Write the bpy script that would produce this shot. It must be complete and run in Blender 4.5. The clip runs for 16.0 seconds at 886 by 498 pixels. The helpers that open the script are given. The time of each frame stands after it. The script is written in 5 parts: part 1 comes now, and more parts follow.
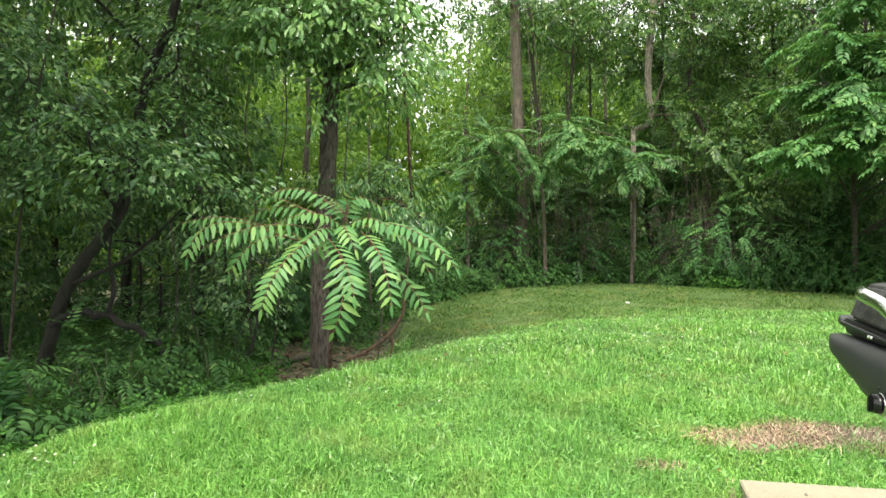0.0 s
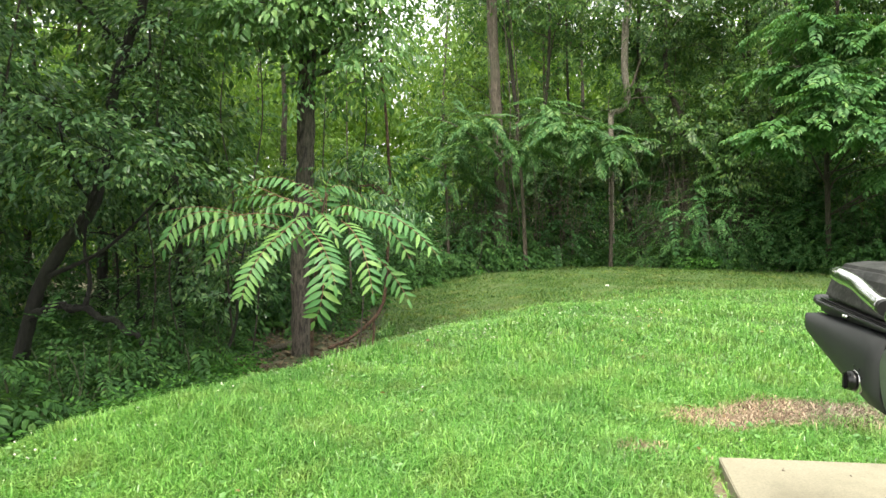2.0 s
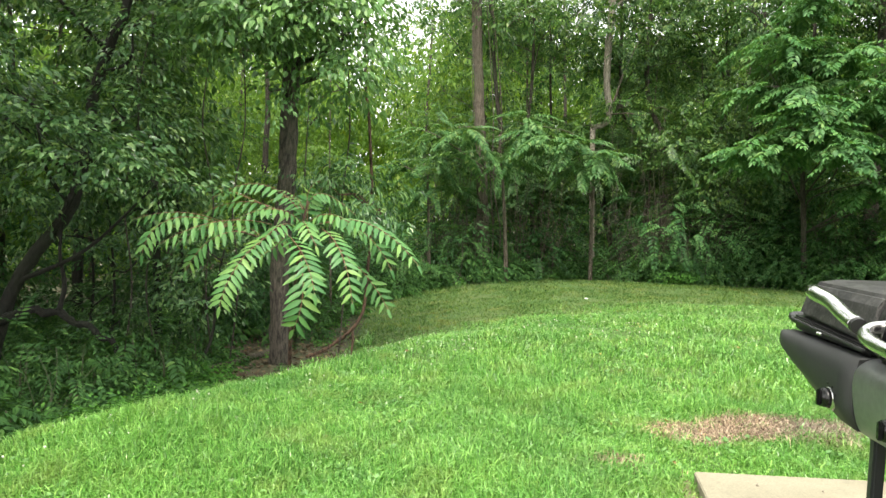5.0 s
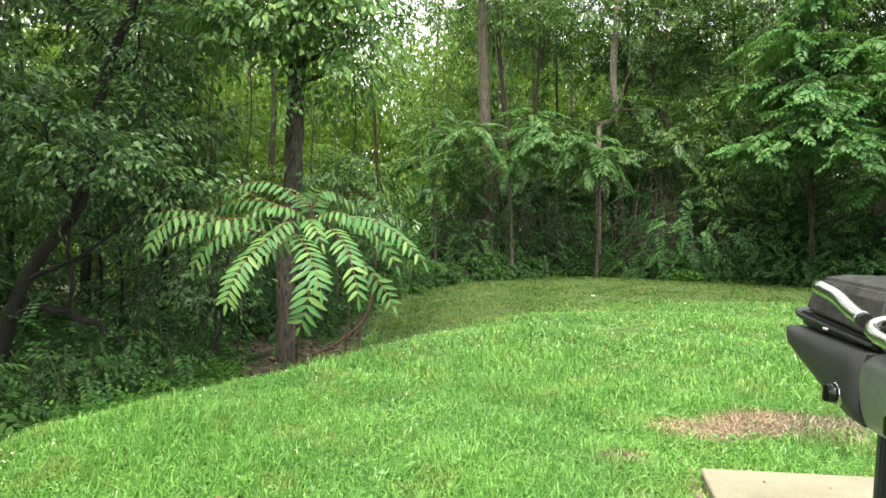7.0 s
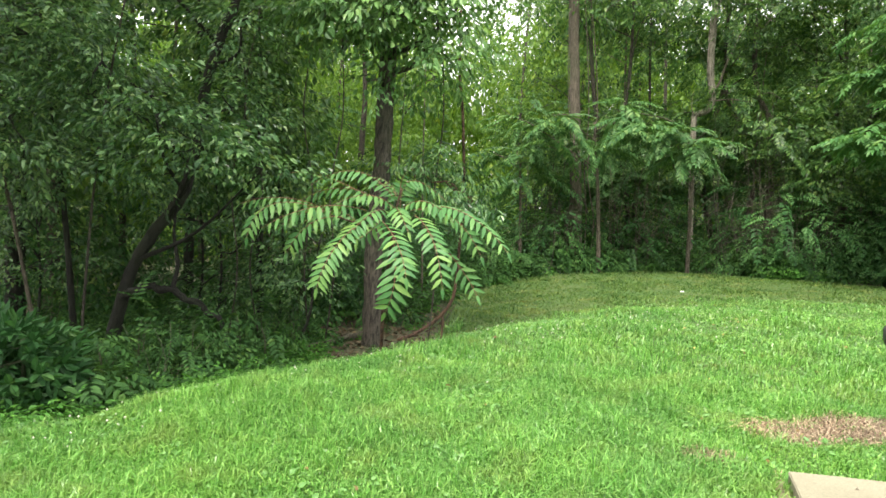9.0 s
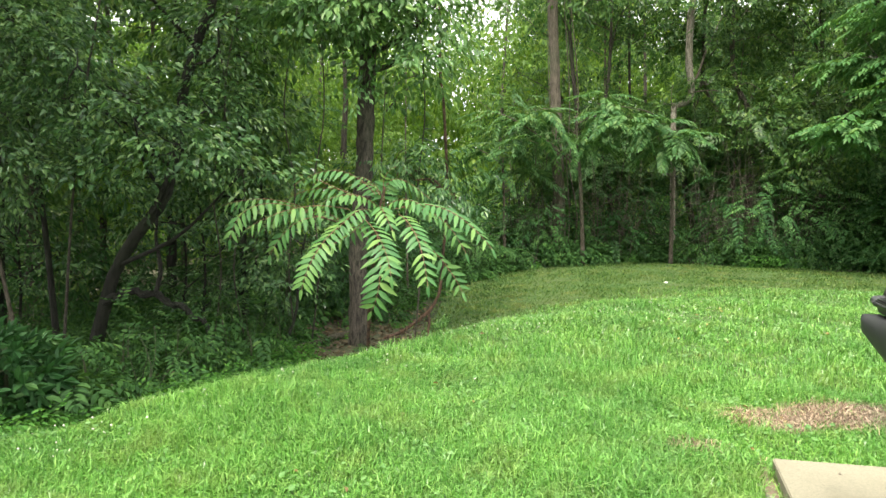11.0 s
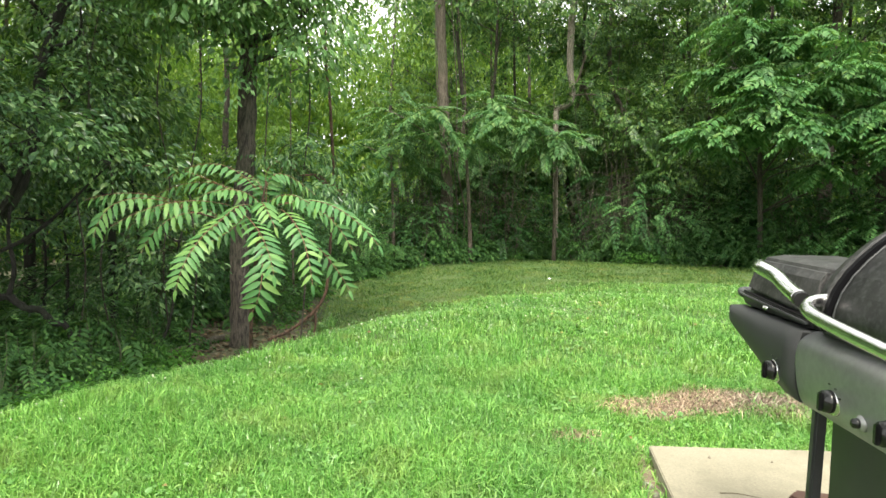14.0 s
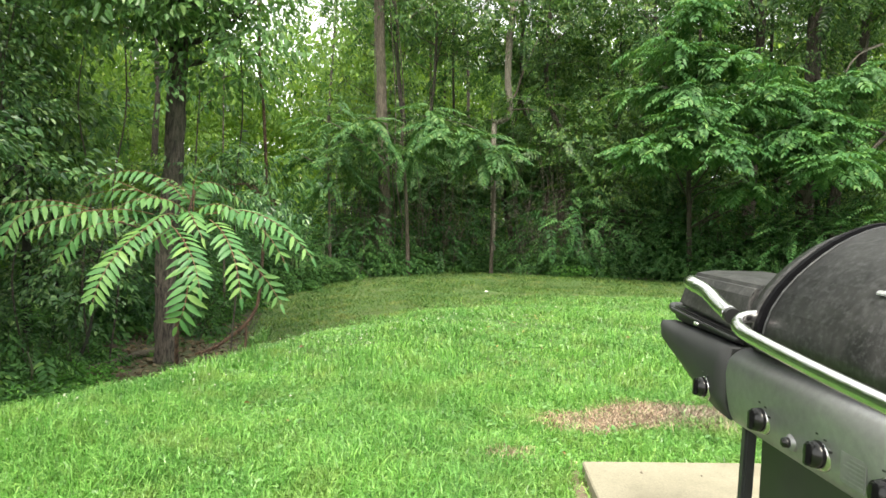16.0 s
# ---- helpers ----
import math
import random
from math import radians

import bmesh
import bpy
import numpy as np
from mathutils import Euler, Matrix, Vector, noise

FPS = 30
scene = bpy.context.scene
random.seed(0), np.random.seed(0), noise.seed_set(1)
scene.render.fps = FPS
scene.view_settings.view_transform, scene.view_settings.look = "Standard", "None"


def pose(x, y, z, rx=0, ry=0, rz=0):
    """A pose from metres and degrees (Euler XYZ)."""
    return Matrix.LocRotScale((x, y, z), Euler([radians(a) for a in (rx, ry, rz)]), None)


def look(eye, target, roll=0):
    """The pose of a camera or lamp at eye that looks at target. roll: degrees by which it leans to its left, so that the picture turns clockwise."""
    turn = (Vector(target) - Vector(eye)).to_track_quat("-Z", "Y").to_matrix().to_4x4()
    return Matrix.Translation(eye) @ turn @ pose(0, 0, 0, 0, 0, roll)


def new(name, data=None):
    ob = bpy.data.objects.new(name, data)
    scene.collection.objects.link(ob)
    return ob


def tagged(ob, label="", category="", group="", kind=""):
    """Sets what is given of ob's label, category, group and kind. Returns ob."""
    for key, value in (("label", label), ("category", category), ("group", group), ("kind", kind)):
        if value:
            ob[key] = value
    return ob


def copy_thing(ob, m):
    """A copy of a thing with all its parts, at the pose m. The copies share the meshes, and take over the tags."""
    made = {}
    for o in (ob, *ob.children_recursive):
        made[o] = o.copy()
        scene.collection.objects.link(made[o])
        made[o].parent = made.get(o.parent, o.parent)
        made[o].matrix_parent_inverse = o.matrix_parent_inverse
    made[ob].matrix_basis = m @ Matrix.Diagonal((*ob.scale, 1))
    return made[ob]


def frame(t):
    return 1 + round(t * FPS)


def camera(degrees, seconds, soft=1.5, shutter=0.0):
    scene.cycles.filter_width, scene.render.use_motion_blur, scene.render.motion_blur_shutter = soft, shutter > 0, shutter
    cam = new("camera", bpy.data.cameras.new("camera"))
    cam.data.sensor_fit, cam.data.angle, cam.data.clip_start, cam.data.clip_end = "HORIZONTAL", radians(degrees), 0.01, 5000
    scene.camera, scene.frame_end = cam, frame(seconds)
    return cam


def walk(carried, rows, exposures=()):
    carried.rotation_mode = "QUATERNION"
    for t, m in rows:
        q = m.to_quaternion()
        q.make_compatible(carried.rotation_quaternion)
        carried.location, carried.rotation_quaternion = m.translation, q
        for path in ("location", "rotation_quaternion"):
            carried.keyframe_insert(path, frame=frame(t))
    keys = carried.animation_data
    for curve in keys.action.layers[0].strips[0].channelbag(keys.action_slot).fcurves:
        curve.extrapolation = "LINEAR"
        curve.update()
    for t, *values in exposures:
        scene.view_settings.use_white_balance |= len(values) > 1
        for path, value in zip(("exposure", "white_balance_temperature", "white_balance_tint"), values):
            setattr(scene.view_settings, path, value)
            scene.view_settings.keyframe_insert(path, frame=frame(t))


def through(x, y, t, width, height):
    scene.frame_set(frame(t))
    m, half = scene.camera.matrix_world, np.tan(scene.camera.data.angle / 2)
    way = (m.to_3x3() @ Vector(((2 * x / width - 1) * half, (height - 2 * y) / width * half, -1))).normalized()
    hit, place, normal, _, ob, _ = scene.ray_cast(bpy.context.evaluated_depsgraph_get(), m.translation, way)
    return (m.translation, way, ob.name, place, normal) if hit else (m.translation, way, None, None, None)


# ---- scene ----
cam = camera(66.0, 16.0, 1.5, 0.4)
PATH = [
    (0, (0.018, 0.015, 1.286), (0.018, 2.013, 1.205), 1.0),
    (0.5, (0.015, 0.011, 1.292), (0.018, 2.009, 1.195), 0.3),
    (1, (0.022, 0.01, 1.283), (0.032, 2.007, 1.176), 0.3),
    (1.5, (0.019, 0.018, 1.286), (0.05, 2.014, 1.172), 0.2),
    (2, (0.014, 0.016, 1.29), (0.073, 2.011, 1.168), 0.1),
    (2.5, (0.02, 0.024, 1.288), (0.103, 2.018, 1.162), 0.1),
    (3, (0.019, 0.025, 1.297), (0.125, 2.019, 1.183), 0.5),
    (3.5, (0.013, 0.023, 1.296), (0.129, 2.017, 1.196), 1.0),
    (4, (0.012, 0.018, 1.293), (0.129, 2.012, 1.202), 1.3),
    (6.5, (0.015, 0.015, 1.29), (0.121, 2.01, 1.199), 1.1),
    (7, (0.018, 0.015, 1.287), (0.114, 2.011, 1.189), 1.1),
    (7.5, (0.023, 0.019, 1.289), (0.113, 2.014, 1.182), 0.9),
    (8, (0.019, 0.027, 1.287), (0.065, 2.023, 1.177), 1.1),
    (8.5, (0.021, -0.031, 1.285), (-0.077, 1.964, 1.168), 1.7),
    (9, (0.027, -0.049, 1.284), (-0.125, 1.941, 1.152), 2.0),
    (9.2, (0.055, -0.031, 1.293), (-0.118, 1.956, 1.147), 1.9),
    (11.5, (0.029, -0.058, 1.298), (-0.063, 1.935, 1.157), 0.7),
    (12, (0.036, -0.037, 1.292), (-0.041, 1.957, 1.16), 1.3),
    (12.5, (0.052, -0.026, 1.296), (0.108, 1.971, 1.191), 1.5),
    (13, (0.08, 0.039, 1.289), (0.34, 2.022, 1.259), 1.7),
    (13.5, (0.061, 0.031, 1.284), (0.261, 2.019, 1.197), 1.3),
    (14, (0.056, 0.033, 1.279), (0.27, 2.016, 1.137), 1.1),
    (14.5, (0.087, 0.072, 1.275), (0.351, 2.047, 1.105), 0.8),
    (15, (0.095, 0.098, 1.274), (0.467, 2.057, 1.116), 1.0),
    (15.5, (0.101, 0.117, 1.271), (0.528, 2.067, 1.146), 1.5),
    (16, (0.097, 0.114, 1.278), (0.487, 2.073, 1.176), 1.8),
]
walk(cam, [(t, look(e, q, r)) for t, e, q, r in PATH], [(0, 1.75, 6900, 6), (16, 1.75, 6900, 6)])

# ---------------------------------------------------------------- world and light
world = bpy.data.worlds.new("overcast_sky")
scene.world = world
world.use_nodes = True
wn = world.node_tree
sky = wn.nodes.new("ShaderNodeTexSky")
sky.sky_type = "NISHITA"
sky.sun_disc = False
sky.sun_elevation = radians(58)
sky.sun_rotation = radians(200)
sky.dust_density = 4.0
sky.air_density = 1.0
cloud = wn.nodes.new("ShaderNodeMix")
cloud.data_type = "RGBA"
cloud.inputs[0].default_value = 0.72          # an overcast veil over the blue
cloud.inputs[7].default_value = (9.3, 9.3, 9.1, 1)
wn.links.new(sky.outputs[0], cloud.inputs[6])
back = wn.nodes["Background"]
wn.links.new(cloud.outputs[2], back.inputs[0])
back.inputs[1].default_value = 0.102
sun = new("sun", bpy.data.lights.new("sun", "SUN"))
sun.data.energy = 2.3
sun.data.angle = radians(25)
sun.data.color = (1.0, 0.96, 0.88)
sun.matrix_world = look((0, 0, 30), (5, 20, 0))

# ---------------------------------------------------------------- materials


def mat(name):
    m = bpy.data.materials.new(name)
    m.use_nodes = True
    nt = m.node_tree
    return m, nt, nt.nodes["Principled BSDF"]


def node(nt, kind, **values):
    n = nt.nodes.new(kind)
    for key, value in values.items():
        n.inputs[key.replace("_", " ")].default_value = value
    return n


def ramp(nt, source, stops):
    r = nt.nodes.new("ShaderNodeValToRGB")
    while len(r.color_ramp.elements) < len(stops):
        r.color_ramp.elements.new(0.5)
    for el, (p, c) in zip(r.color_ramp.elements, stops):
        el.position, el.color = p, (*c, 1)
    nt.links.new(source, r.inputs[0])
    return r.outputs[0]


def bump(nt, bsdf, source, strength, distance):
    b = nt.nodes.new("ShaderNodeBump")
    b.inputs["Strength"].default_value, b.inputs["Distance"].default_value = strength, distance
    nt.links.new(source, b.inputs["Height"])
    nt.links.new(b.outputs[0], bsdf.inputs["Normal"])


def coords(nt, scale=(1, 1, 1)):
    g = nt.nodes.new("ShaderNodeTexCoord")
    m = nt.nodes.new("ShaderNodeMapping")
    m.inputs["Scale"].default_value = scale
    nt.links.new(g.outputs["Object"], m.inputs[0])
    return m.outputs[0]


def noise_tex(nt, vec, scale, detail=4.0, rough=0.6):
    n = nt.nodes.new("ShaderNodeTexNoise")
    n.inputs["Scale"].default_value, n.inputs["Detail"].default_value, n.inputs["Roughness"].default_value = scale, detail, rough
    nt.links.new(vec, n.inputs["Vector"])
    return n.outputs[0]


def blend(nt, fac, a, b, mode="MIX"):
    m = nt.nodes.new("ShaderNodeMix")
    m.data_type, m.blend_type = "RGBA", mode
    for slot, value in ((0, fac), (6, a), (7, b)):
        if isinstance(value, (int, float)):
            m.inputs[slot].default_value = value
        elif isinstance(value, tuple):
            m.inputs[slot].default_value = (*value, 1)
        else:
            nt.links.new(value, m.inputs[slot])
    return m.outputs[2]


def leaf_material(name, dark, mid, light, rough=0.45, through=0.35, glow=(1.25, 1.15, 0.55), single=False, dry=0.0, shine=0.45):
    """Leaf green that differs from leaf to leaf and in large drifts; light also comes through the blade."""
    m, nt, bsdf = mat(name)
    geo = nt.nodes.new("ShaderNodeObjectInfo" if single else "ShaderNodeNewGeometry")
    col = ramp(nt, geo.outputs["Random" if single else "Random Per Island"], [(0.0, dark), (0.50, mid), (0.90, light), (1.0, tuple(min(1, c * f) for c, f in zip(light, (1.2, 1.08, 1.0) if single else (1.4, 1.15, 1.15))))])
    drift = ramp(nt, noise_tex(nt, coords(nt), 0.9, 3.0), [(0.3, (0.72, 0.78, 0.8)), (0.7, (1.15, 1.1, 1.0))])
    col = blend(nt, 1.0, col, drift, "MULTIPLY")
    if dry:
        worn = ramp(nt, noise_tex(nt, coords(nt), 2.6, 5.0, 0.65), [(0.50, (0, 0, 0)), (0.72, (dry, dry, dry))])
        col = blend(nt, worn, col, (0.260, 0.270, 0.085))
    nt.links.new(col, bsdf.inputs["Base Color"])
    bsdf.inputs["Roughness"].default_value = rough
    bsdf.inputs["Specular IOR Level"].default_value = shine
    tr = nt.nodes.new("ShaderNodeBsdfTranslucent")
    nt.links.new(blend(nt, 1.0, col, glow, "MULTIPLY"), tr.inputs[0])
    mix = nt.nodes.new("ShaderNodeMixShader")
    mix.inputs[0].default_value = through
    nt.links.new(bsdf.outputs[0], mix.inputs[1])
    nt.links.new(tr.outputs[0], mix.inputs[2])
    nt.links.new(mix.outputs[0], nt.nodes["Material Output"].inputs[0])
    return m


def bark_material(name, dark, light, moss=0.0):
    m, nt, bsdf = mat(name)
    vec = coords(nt, (9, 9, 1.6))
    ridges = noise_tex(nt, vec, 4.5, 7.0, 0.75)
    large = noise_tex(nt, coords(nt), 1.7, 3.0)
    col = ramp(nt, ridges, [(0.38, dark), (0.60, light)])
    col = blend(nt, ramp(nt, large, [(0.45, (0, 0, 0)), (0.75, (moss, moss, moss))]), col, (0.05, 0.075, 0.03))
    nt.links.new(col, bsdf.inputs["Base Color"])
    bsdf.inputs["Roughness"].default_value = 0.9
    bump(nt, bsdf, ridges, 1.0, 0.06)
    return m


def plain_material(name, color, rough, metal=0.0, speck=0.25, scale=30.0, relief=0.15):
    m, nt, bsdf = mat(name)
    fine = noise_tex(nt, coords(nt), scale, 5.0, 0.65)
    large = noise_tex(nt, coords(nt), scale * 0.12, 3.0)
    lo, hi = tuple(c * (1 - speck) for c in color), tuple(min(1, c * (1 + speck)) for c in color)
    col = ramp(nt, fine, [(0.3, lo), (0.7, hi)])
    col = blend(nt, 0.5, col, ramp(nt, large, [(0.35, lo), (0.65, hi)]))
    nt.links.new(col, bsdf.inputs["Base Color"])
    bsdf.inputs["Roughness"].default_value = rough
    bsdf.inputs["Metallic"].default_value = metal
    bump(nt, bsdf, fine, relief, 0.002)
    return m


# woods green kept darker than the edge leaves, for shade inside the wood
LEAF_WOODS = leaf_material("leaf_woods_shaded", (0.022, 0.064, 0.020), (0.056, 0.138, 0.038), (0.130, 0.240, 0.070), 0.40, 0.45)
LEAF_EDGE = leaf_material("leaf_edge", (0.023, 0.070, 0.027), (0.067, 0.164, 0.060), (0.178, 0.320, 0.135), 0.30, shine=0.6)
LEAF_VINE = leaf_material("leaf_vine", (0.050, 0.120, 0.044), (0.108, 0.232, 0.080), (0.175, 0.325, 0.125), 0.36, shine=0.4)
LEAF_FROND = leaf_material("leaf_frond", (0.062, 0.178, 0.062), (0.100, 0.248, 0.082), (0.170, 0.322, 0.098), 0.42, 0.3, single=True, shine=0.35)
LEAF_SPRAY = leaf_material("leaf_spray", (0.046, 0.138, 0.046), (0.082, 0.208, 0.068), (0.125, 0.262, 0.094), 0.5, shine=0.3)
# far green is brightened, standing for light through thin canopy
LEAF_FAR_LIT = leaf_material("leaf_far_lit", (0.074, 0.160, 0.029), (0.112, 0.228, 0.040), (0.165, 0.295, 0.052), 0.5, 0.5)
LEAF_UNDER = leaf_material("leaf_under", (0.028, 0.080, 0.026), (0.046, 0.124, 0.034), (0.082, 0.190, 0.052), 0.6, shine=0.25)
LEAF_HERB = leaf_material("leaf_herb", (0.060, 0.165, 0.035), (0.080, 0.225, 0.042), (0.115, 0.290, 0.060), 0.6, shine=0.2)
LEAF_AIL = leaf_material("leaf_feathery", (0.038, 0.112, 0.040), (0.072, 0.174, 0.060), (0.125, 0.245, 0.092), 0.5, shine=0.3)
# bush green set very dark to stand for deep shade in the wood
LEAF_BUSH_SHADE = leaf_material("leaf_bush_shaded", (0.018, 0.062, 0.020), (0.030, 0.098, 0.030), (0.050, 0.140, 0.042), 0.5, shine=0.3)
GRASS = leaf_material("grass_blade", (0.052, 0.150, 0.026), (0.108, 0.292, 0.050), (0.240, 0.468, 0.132), 0.28, 0.25, (1.15, 1.1, 0.7), dry=0.42)
# mown grass, dry in patches, its green darkened to stand for tree shade
GRASS_SHADE = leaf_material("grass_mown_shaded", (0.034, 0.094, 0.016), (0.066, 0.150, 0.027), (0.126, 0.216, 0.050), 0.55, 0.3, dry=0.75)
BARK = bark_material("bark_dark", (0.022, 0.018, 0.015), (0.080, 0.064, 0.052), 0.5)
BARK_PALE = bark_material("bark_pale", (0.110, 0.098, 0.080), (0.300, 0.270, 0.225), 0.2)
BARK_GREY = bark_material("bark_grey", (0.040, 0.032, 0.025), (0.150, 0.124, 0.096), 0.4)
BARK_RED = bark_material("bark_reddish", (0.026, 0.016, 0.011), (0.150, 0.086, 0.056))
BARK_RIDGED = bark_material("bark_ridged", (0.008, 0.006, 0.005), (0.112, 0.094, 0.078), 0.4)
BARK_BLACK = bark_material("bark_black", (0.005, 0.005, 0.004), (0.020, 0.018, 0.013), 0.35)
RACHIS = plain_material("leaf_stalk", (0.170, 0.085, 0.050), 0.6)
TWIG = plain_material("twig", (0.120, 0.098, 0.066), 0.8)
STALK = plain_material("green_stalk", (0.050, 0.062, 0.028), 0.7)
PETAL = plain_material("clover_petal", (0.56, 0.54, 0.48), 0.8)


def ground_material():
    m, nt, bsdf = mat("leaf_litter")
    vec = coords(nt)
    cells = nt.nodes.new("ShaderNodeTexVoronoi")
    cells.inputs["Scale"].default_value = 22.0
    nt.links.new(vec, cells.inputs["Vector"])
    tint = ramp(nt, cells.outputs["Color"], [(0.15, (0.034, 0.026, 0.016)), (0.5, (0.068, 0.050, 0.031)), (0.9, (0.118, 0.090, 0.056))])
    green = ramp(nt, noise_tex(nt, vec, 1.3, 5.0), [(0.42, (0, 0, 0)), (0.60, (0.8, 0.8, 0.8))])
    col = blend(nt, green, tint, (0.028, 0.055, 0.016))
    nt.links.new(col, bsdf.inputs["Base Color"])
    bsdf.inputs["Roughness"].default_value = 0.95
    bump(nt, bsdf, cells.outputs["Distance"], 0.7, 0.02)
    return m


def turf_material():
    m, nt, bsdf = mat("turf")
    vec = coords(nt)
    fine = noise_tex(nt, vec, 60.0, 6.0, 0.7)
    large = noise_tex(nt, vec, 0.8, 4.0)
    col = ramp(nt, fine, [(0.3, (0.030, 0.055, 0.014)), (0.55, (0.062, 0.130, 0.028)), (0.8, (0.120, 0.170, 0.050))])
    col = blend(nt, ramp(nt, large, [(0.45, (0, 0, 0)), (0.7, (0.5, 0.5, 0.5))]), col, (0.110, 0.105, 0.040))
    nt.links.new(col, bsdf.inputs["Base Color"])
    bsdf.inputs["Roughness"].default_value = 0.9
    bump(nt, bsdf, fine, 0.8, 0.02)
    return m


def concrete_material():
    m, nt, bsdf = mat("weathered_concrete")
    vec = coords(nt)
    fine = noise_tex(nt, vec, 90.0, 6.0, 0.7)
    large = noise_tex(nt, vec, 3.0, 5.0, 0.6)
    col = ramp(nt, fine, [(0.3, (0.180, 0.164, 0.120)), (0.7, (0.292, 0.266, 0.196))])
    col = blend(nt, ramp(nt, large, [(0.42, (0, 0, 0)), (0.66, (0.8, 0.8, 0.8))]), col, (0.176, 0.160, 0.114))
    col = blend(nt, ramp(nt, noise_tex(nt, vec, 11.0, 6.0, 0.7), [(0.54, (0, 0, 0)), (0.70, (0.55, 0.55, 0.55))]), col, (0.150, 0.136, 0.098))
    nt.links.new(col, bsdf.inputs["Base Color"])
    bsdf.inputs["Roughness"].default_value = 0.92
    bump(nt, bsdf, fine, 0.35, 0.004)
    return m


GROUND = ground_material()
TURF = turf_material()
CONCRETE = concrete_material()

# ---------------------------------------------------------------- mesh helpers


def tri_mesh(name, verts, tris, material, smooth=False):
    verts, tris = np.asarray(verts, np.float32), np.asarray(tris, np.int32)
    me = bpy.data.meshes.new(name)
    me.vertices.add(len(verts))
    me.vertices.foreach_set("co", verts.ravel())
    me.loops.add(tris.size)
    me.loops.foreach_set("vertex_index", tris.ravel())
    me.polygons.add(len(tris))
    me.polygons.foreach_set("loop_start", np.arange(0, tris.size, 3, dtype=np.int32))
    me.polygons.foreach_set("use_smooth", np.full(len(tris), smooth))
    me.update(calc_edges=True)
    me.materials.append(material)
    return me


def under(ob, parent):
    ob.parent = parent
    return ob


def part_np(name, verts, tris, material, parent, label="", smooth=False):
    ob = under(new(name, tri_mesh(name, verts, tris, material, smooth)), parent)
    return tagged(ob, label) if label else ob


def part(name, bm, material, parent, label="", smooth=False):
    me = bpy.data.meshes.new(name)
    bm.to_mesh(me)
    bm.free()
    me.materials.append(material)
    if smooth:
        me.polygons.foreach_set("use_smooth", np.full(len(me.polygons), True))
    ob = under(new(name, me), parent)
    return tagged(ob, label) if label else ob


def curve_points(pts, steps=5):
    """A smooth line through the points (Catmull-Rom)."""
    p = np.asarray(pts, float)
    if len(p) < 3:
        return np.array([p[0] + (p[-1] - p[0]) * k / steps for k in range(steps + 1)])
    q = np.vstack([2 * p[0] - p[1], p, 2 * p[-1] - p[-2]])
    out = []
    for i in range(1, len(q) - 2):
        for k in range(steps):
            t = k / steps
            out.append(0.5 * (2 * q[i] + (q[i + 1] - q[i - 1]) * t + (2 * q[i - 1] - 5 * q[i] + 4 * q[i + 1] - q[i + 2]) * t * t
                              + (3 * q[i] - q[i - 1] - 3 * q[i + 1] + q[i + 2]) * t ** 3))
    out.append(p[-1])
    return np.array(out)


def tube(pts, r0, r1, sides=8, rough=0.0, rng=None, flare=0.0):
    """Verts and triangles of a tapering round stem along a line."""
    p = np.asarray(pts, float)
    n = len(p)
    d = np.gradient(p, axis=0)
    d /= np.linalg.norm(d, axis=1)[:, None] + 1e-9
    ref = np.array([0.9, 0.31, 0.17]) if abs(d[0][2]) > 0.5 else np.array([0.05, 0.1, 1.0])
    a = np.cross(d, ref)
    a /= np.linalg.norm(a, axis=1)[:, None] + 1e-9
    b = np.cross(d, a)
    s = np.linspace(0, 1, n)
    r = r0 + (r1 - r0) * s + flare * np.exp(-s * n * 0.55)
    ang = np.linspace(0, 2 * np.pi, sides, endpoint=False)
    rr = r[:, None] * np.ones(sides)
    if rough and rng is not None:
        rr = rr * (1 + rough * rng.normal(size=(n, sides)))
    v = p[:, None, :] + rr[..., None] * (np.cos(ang)[None, :, None] * a[:, None, :] + np.sin(ang)[None, :, None] * b[:, None, :])
    v = v.reshape(-1, 3)
    f = []
    for i in range(n - 1):
        for j in range(sides):
            k = (j + 1) % sides
            f += [(i * sides + j, i * sides + k, (i + 1) * sides + k), (i * sides + j, (i + 1) * sides + k, (i + 1) * sides + j)]
    v = np.vstack([v, p[:1], p[-1:]])
    for j in range(sides):
        k = (j + 1) % sides
        f += [(k, j, n * sides), ((n - 1) * sides + j, (n - 1) * sides + k, n * sides + 1)]
    return v, np.array(f)


def join(pieces):
    vs, fs, n = [], [], 0
    for v, f in pieces:
        vs.append(v)
        fs.append(np.asarray(f) + n)
        n += len(v)
    return np.vstack(vs), np.vstack(fs)


def scatter(template, pos, rot, scale):
    """Many copies of a template in one mesh: pos n x 3, rot n x 3 x 3, scale n."""
    tv, tf = template
    v = np.einsum("nij,kj->nki", rot, tv) * np.asarray(scale)[:, None, None] + np.asarray(pos)[:, None, :]
    f = tf[None] + (np.arange(len(pos)) * len(tv))[:, None, None]
    return v.reshape(-1, 3), f.reshape(-1, 3)


def frames_along(d, up, roll):
    """Rotations whose x runs along d and whose z leans to up, rolled."""
    d = d / (np.linalg.norm(d, axis=1)[:, None] + 1e-9)
    y = np.cross(up, d)
    y /= np.linalg.norm(y, axis=1)[:, None] + 1e-9
    z = np.cross(d, y)
    c, s = np.cos(roll)[:, None], np.sin(roll)[:, None]
    y2, z2 = c * y + s * z, c * z - s * y
    return np.stack([d, y2, z2], axis=2)


# ---------------------------------------------------------------- leaves and sprays


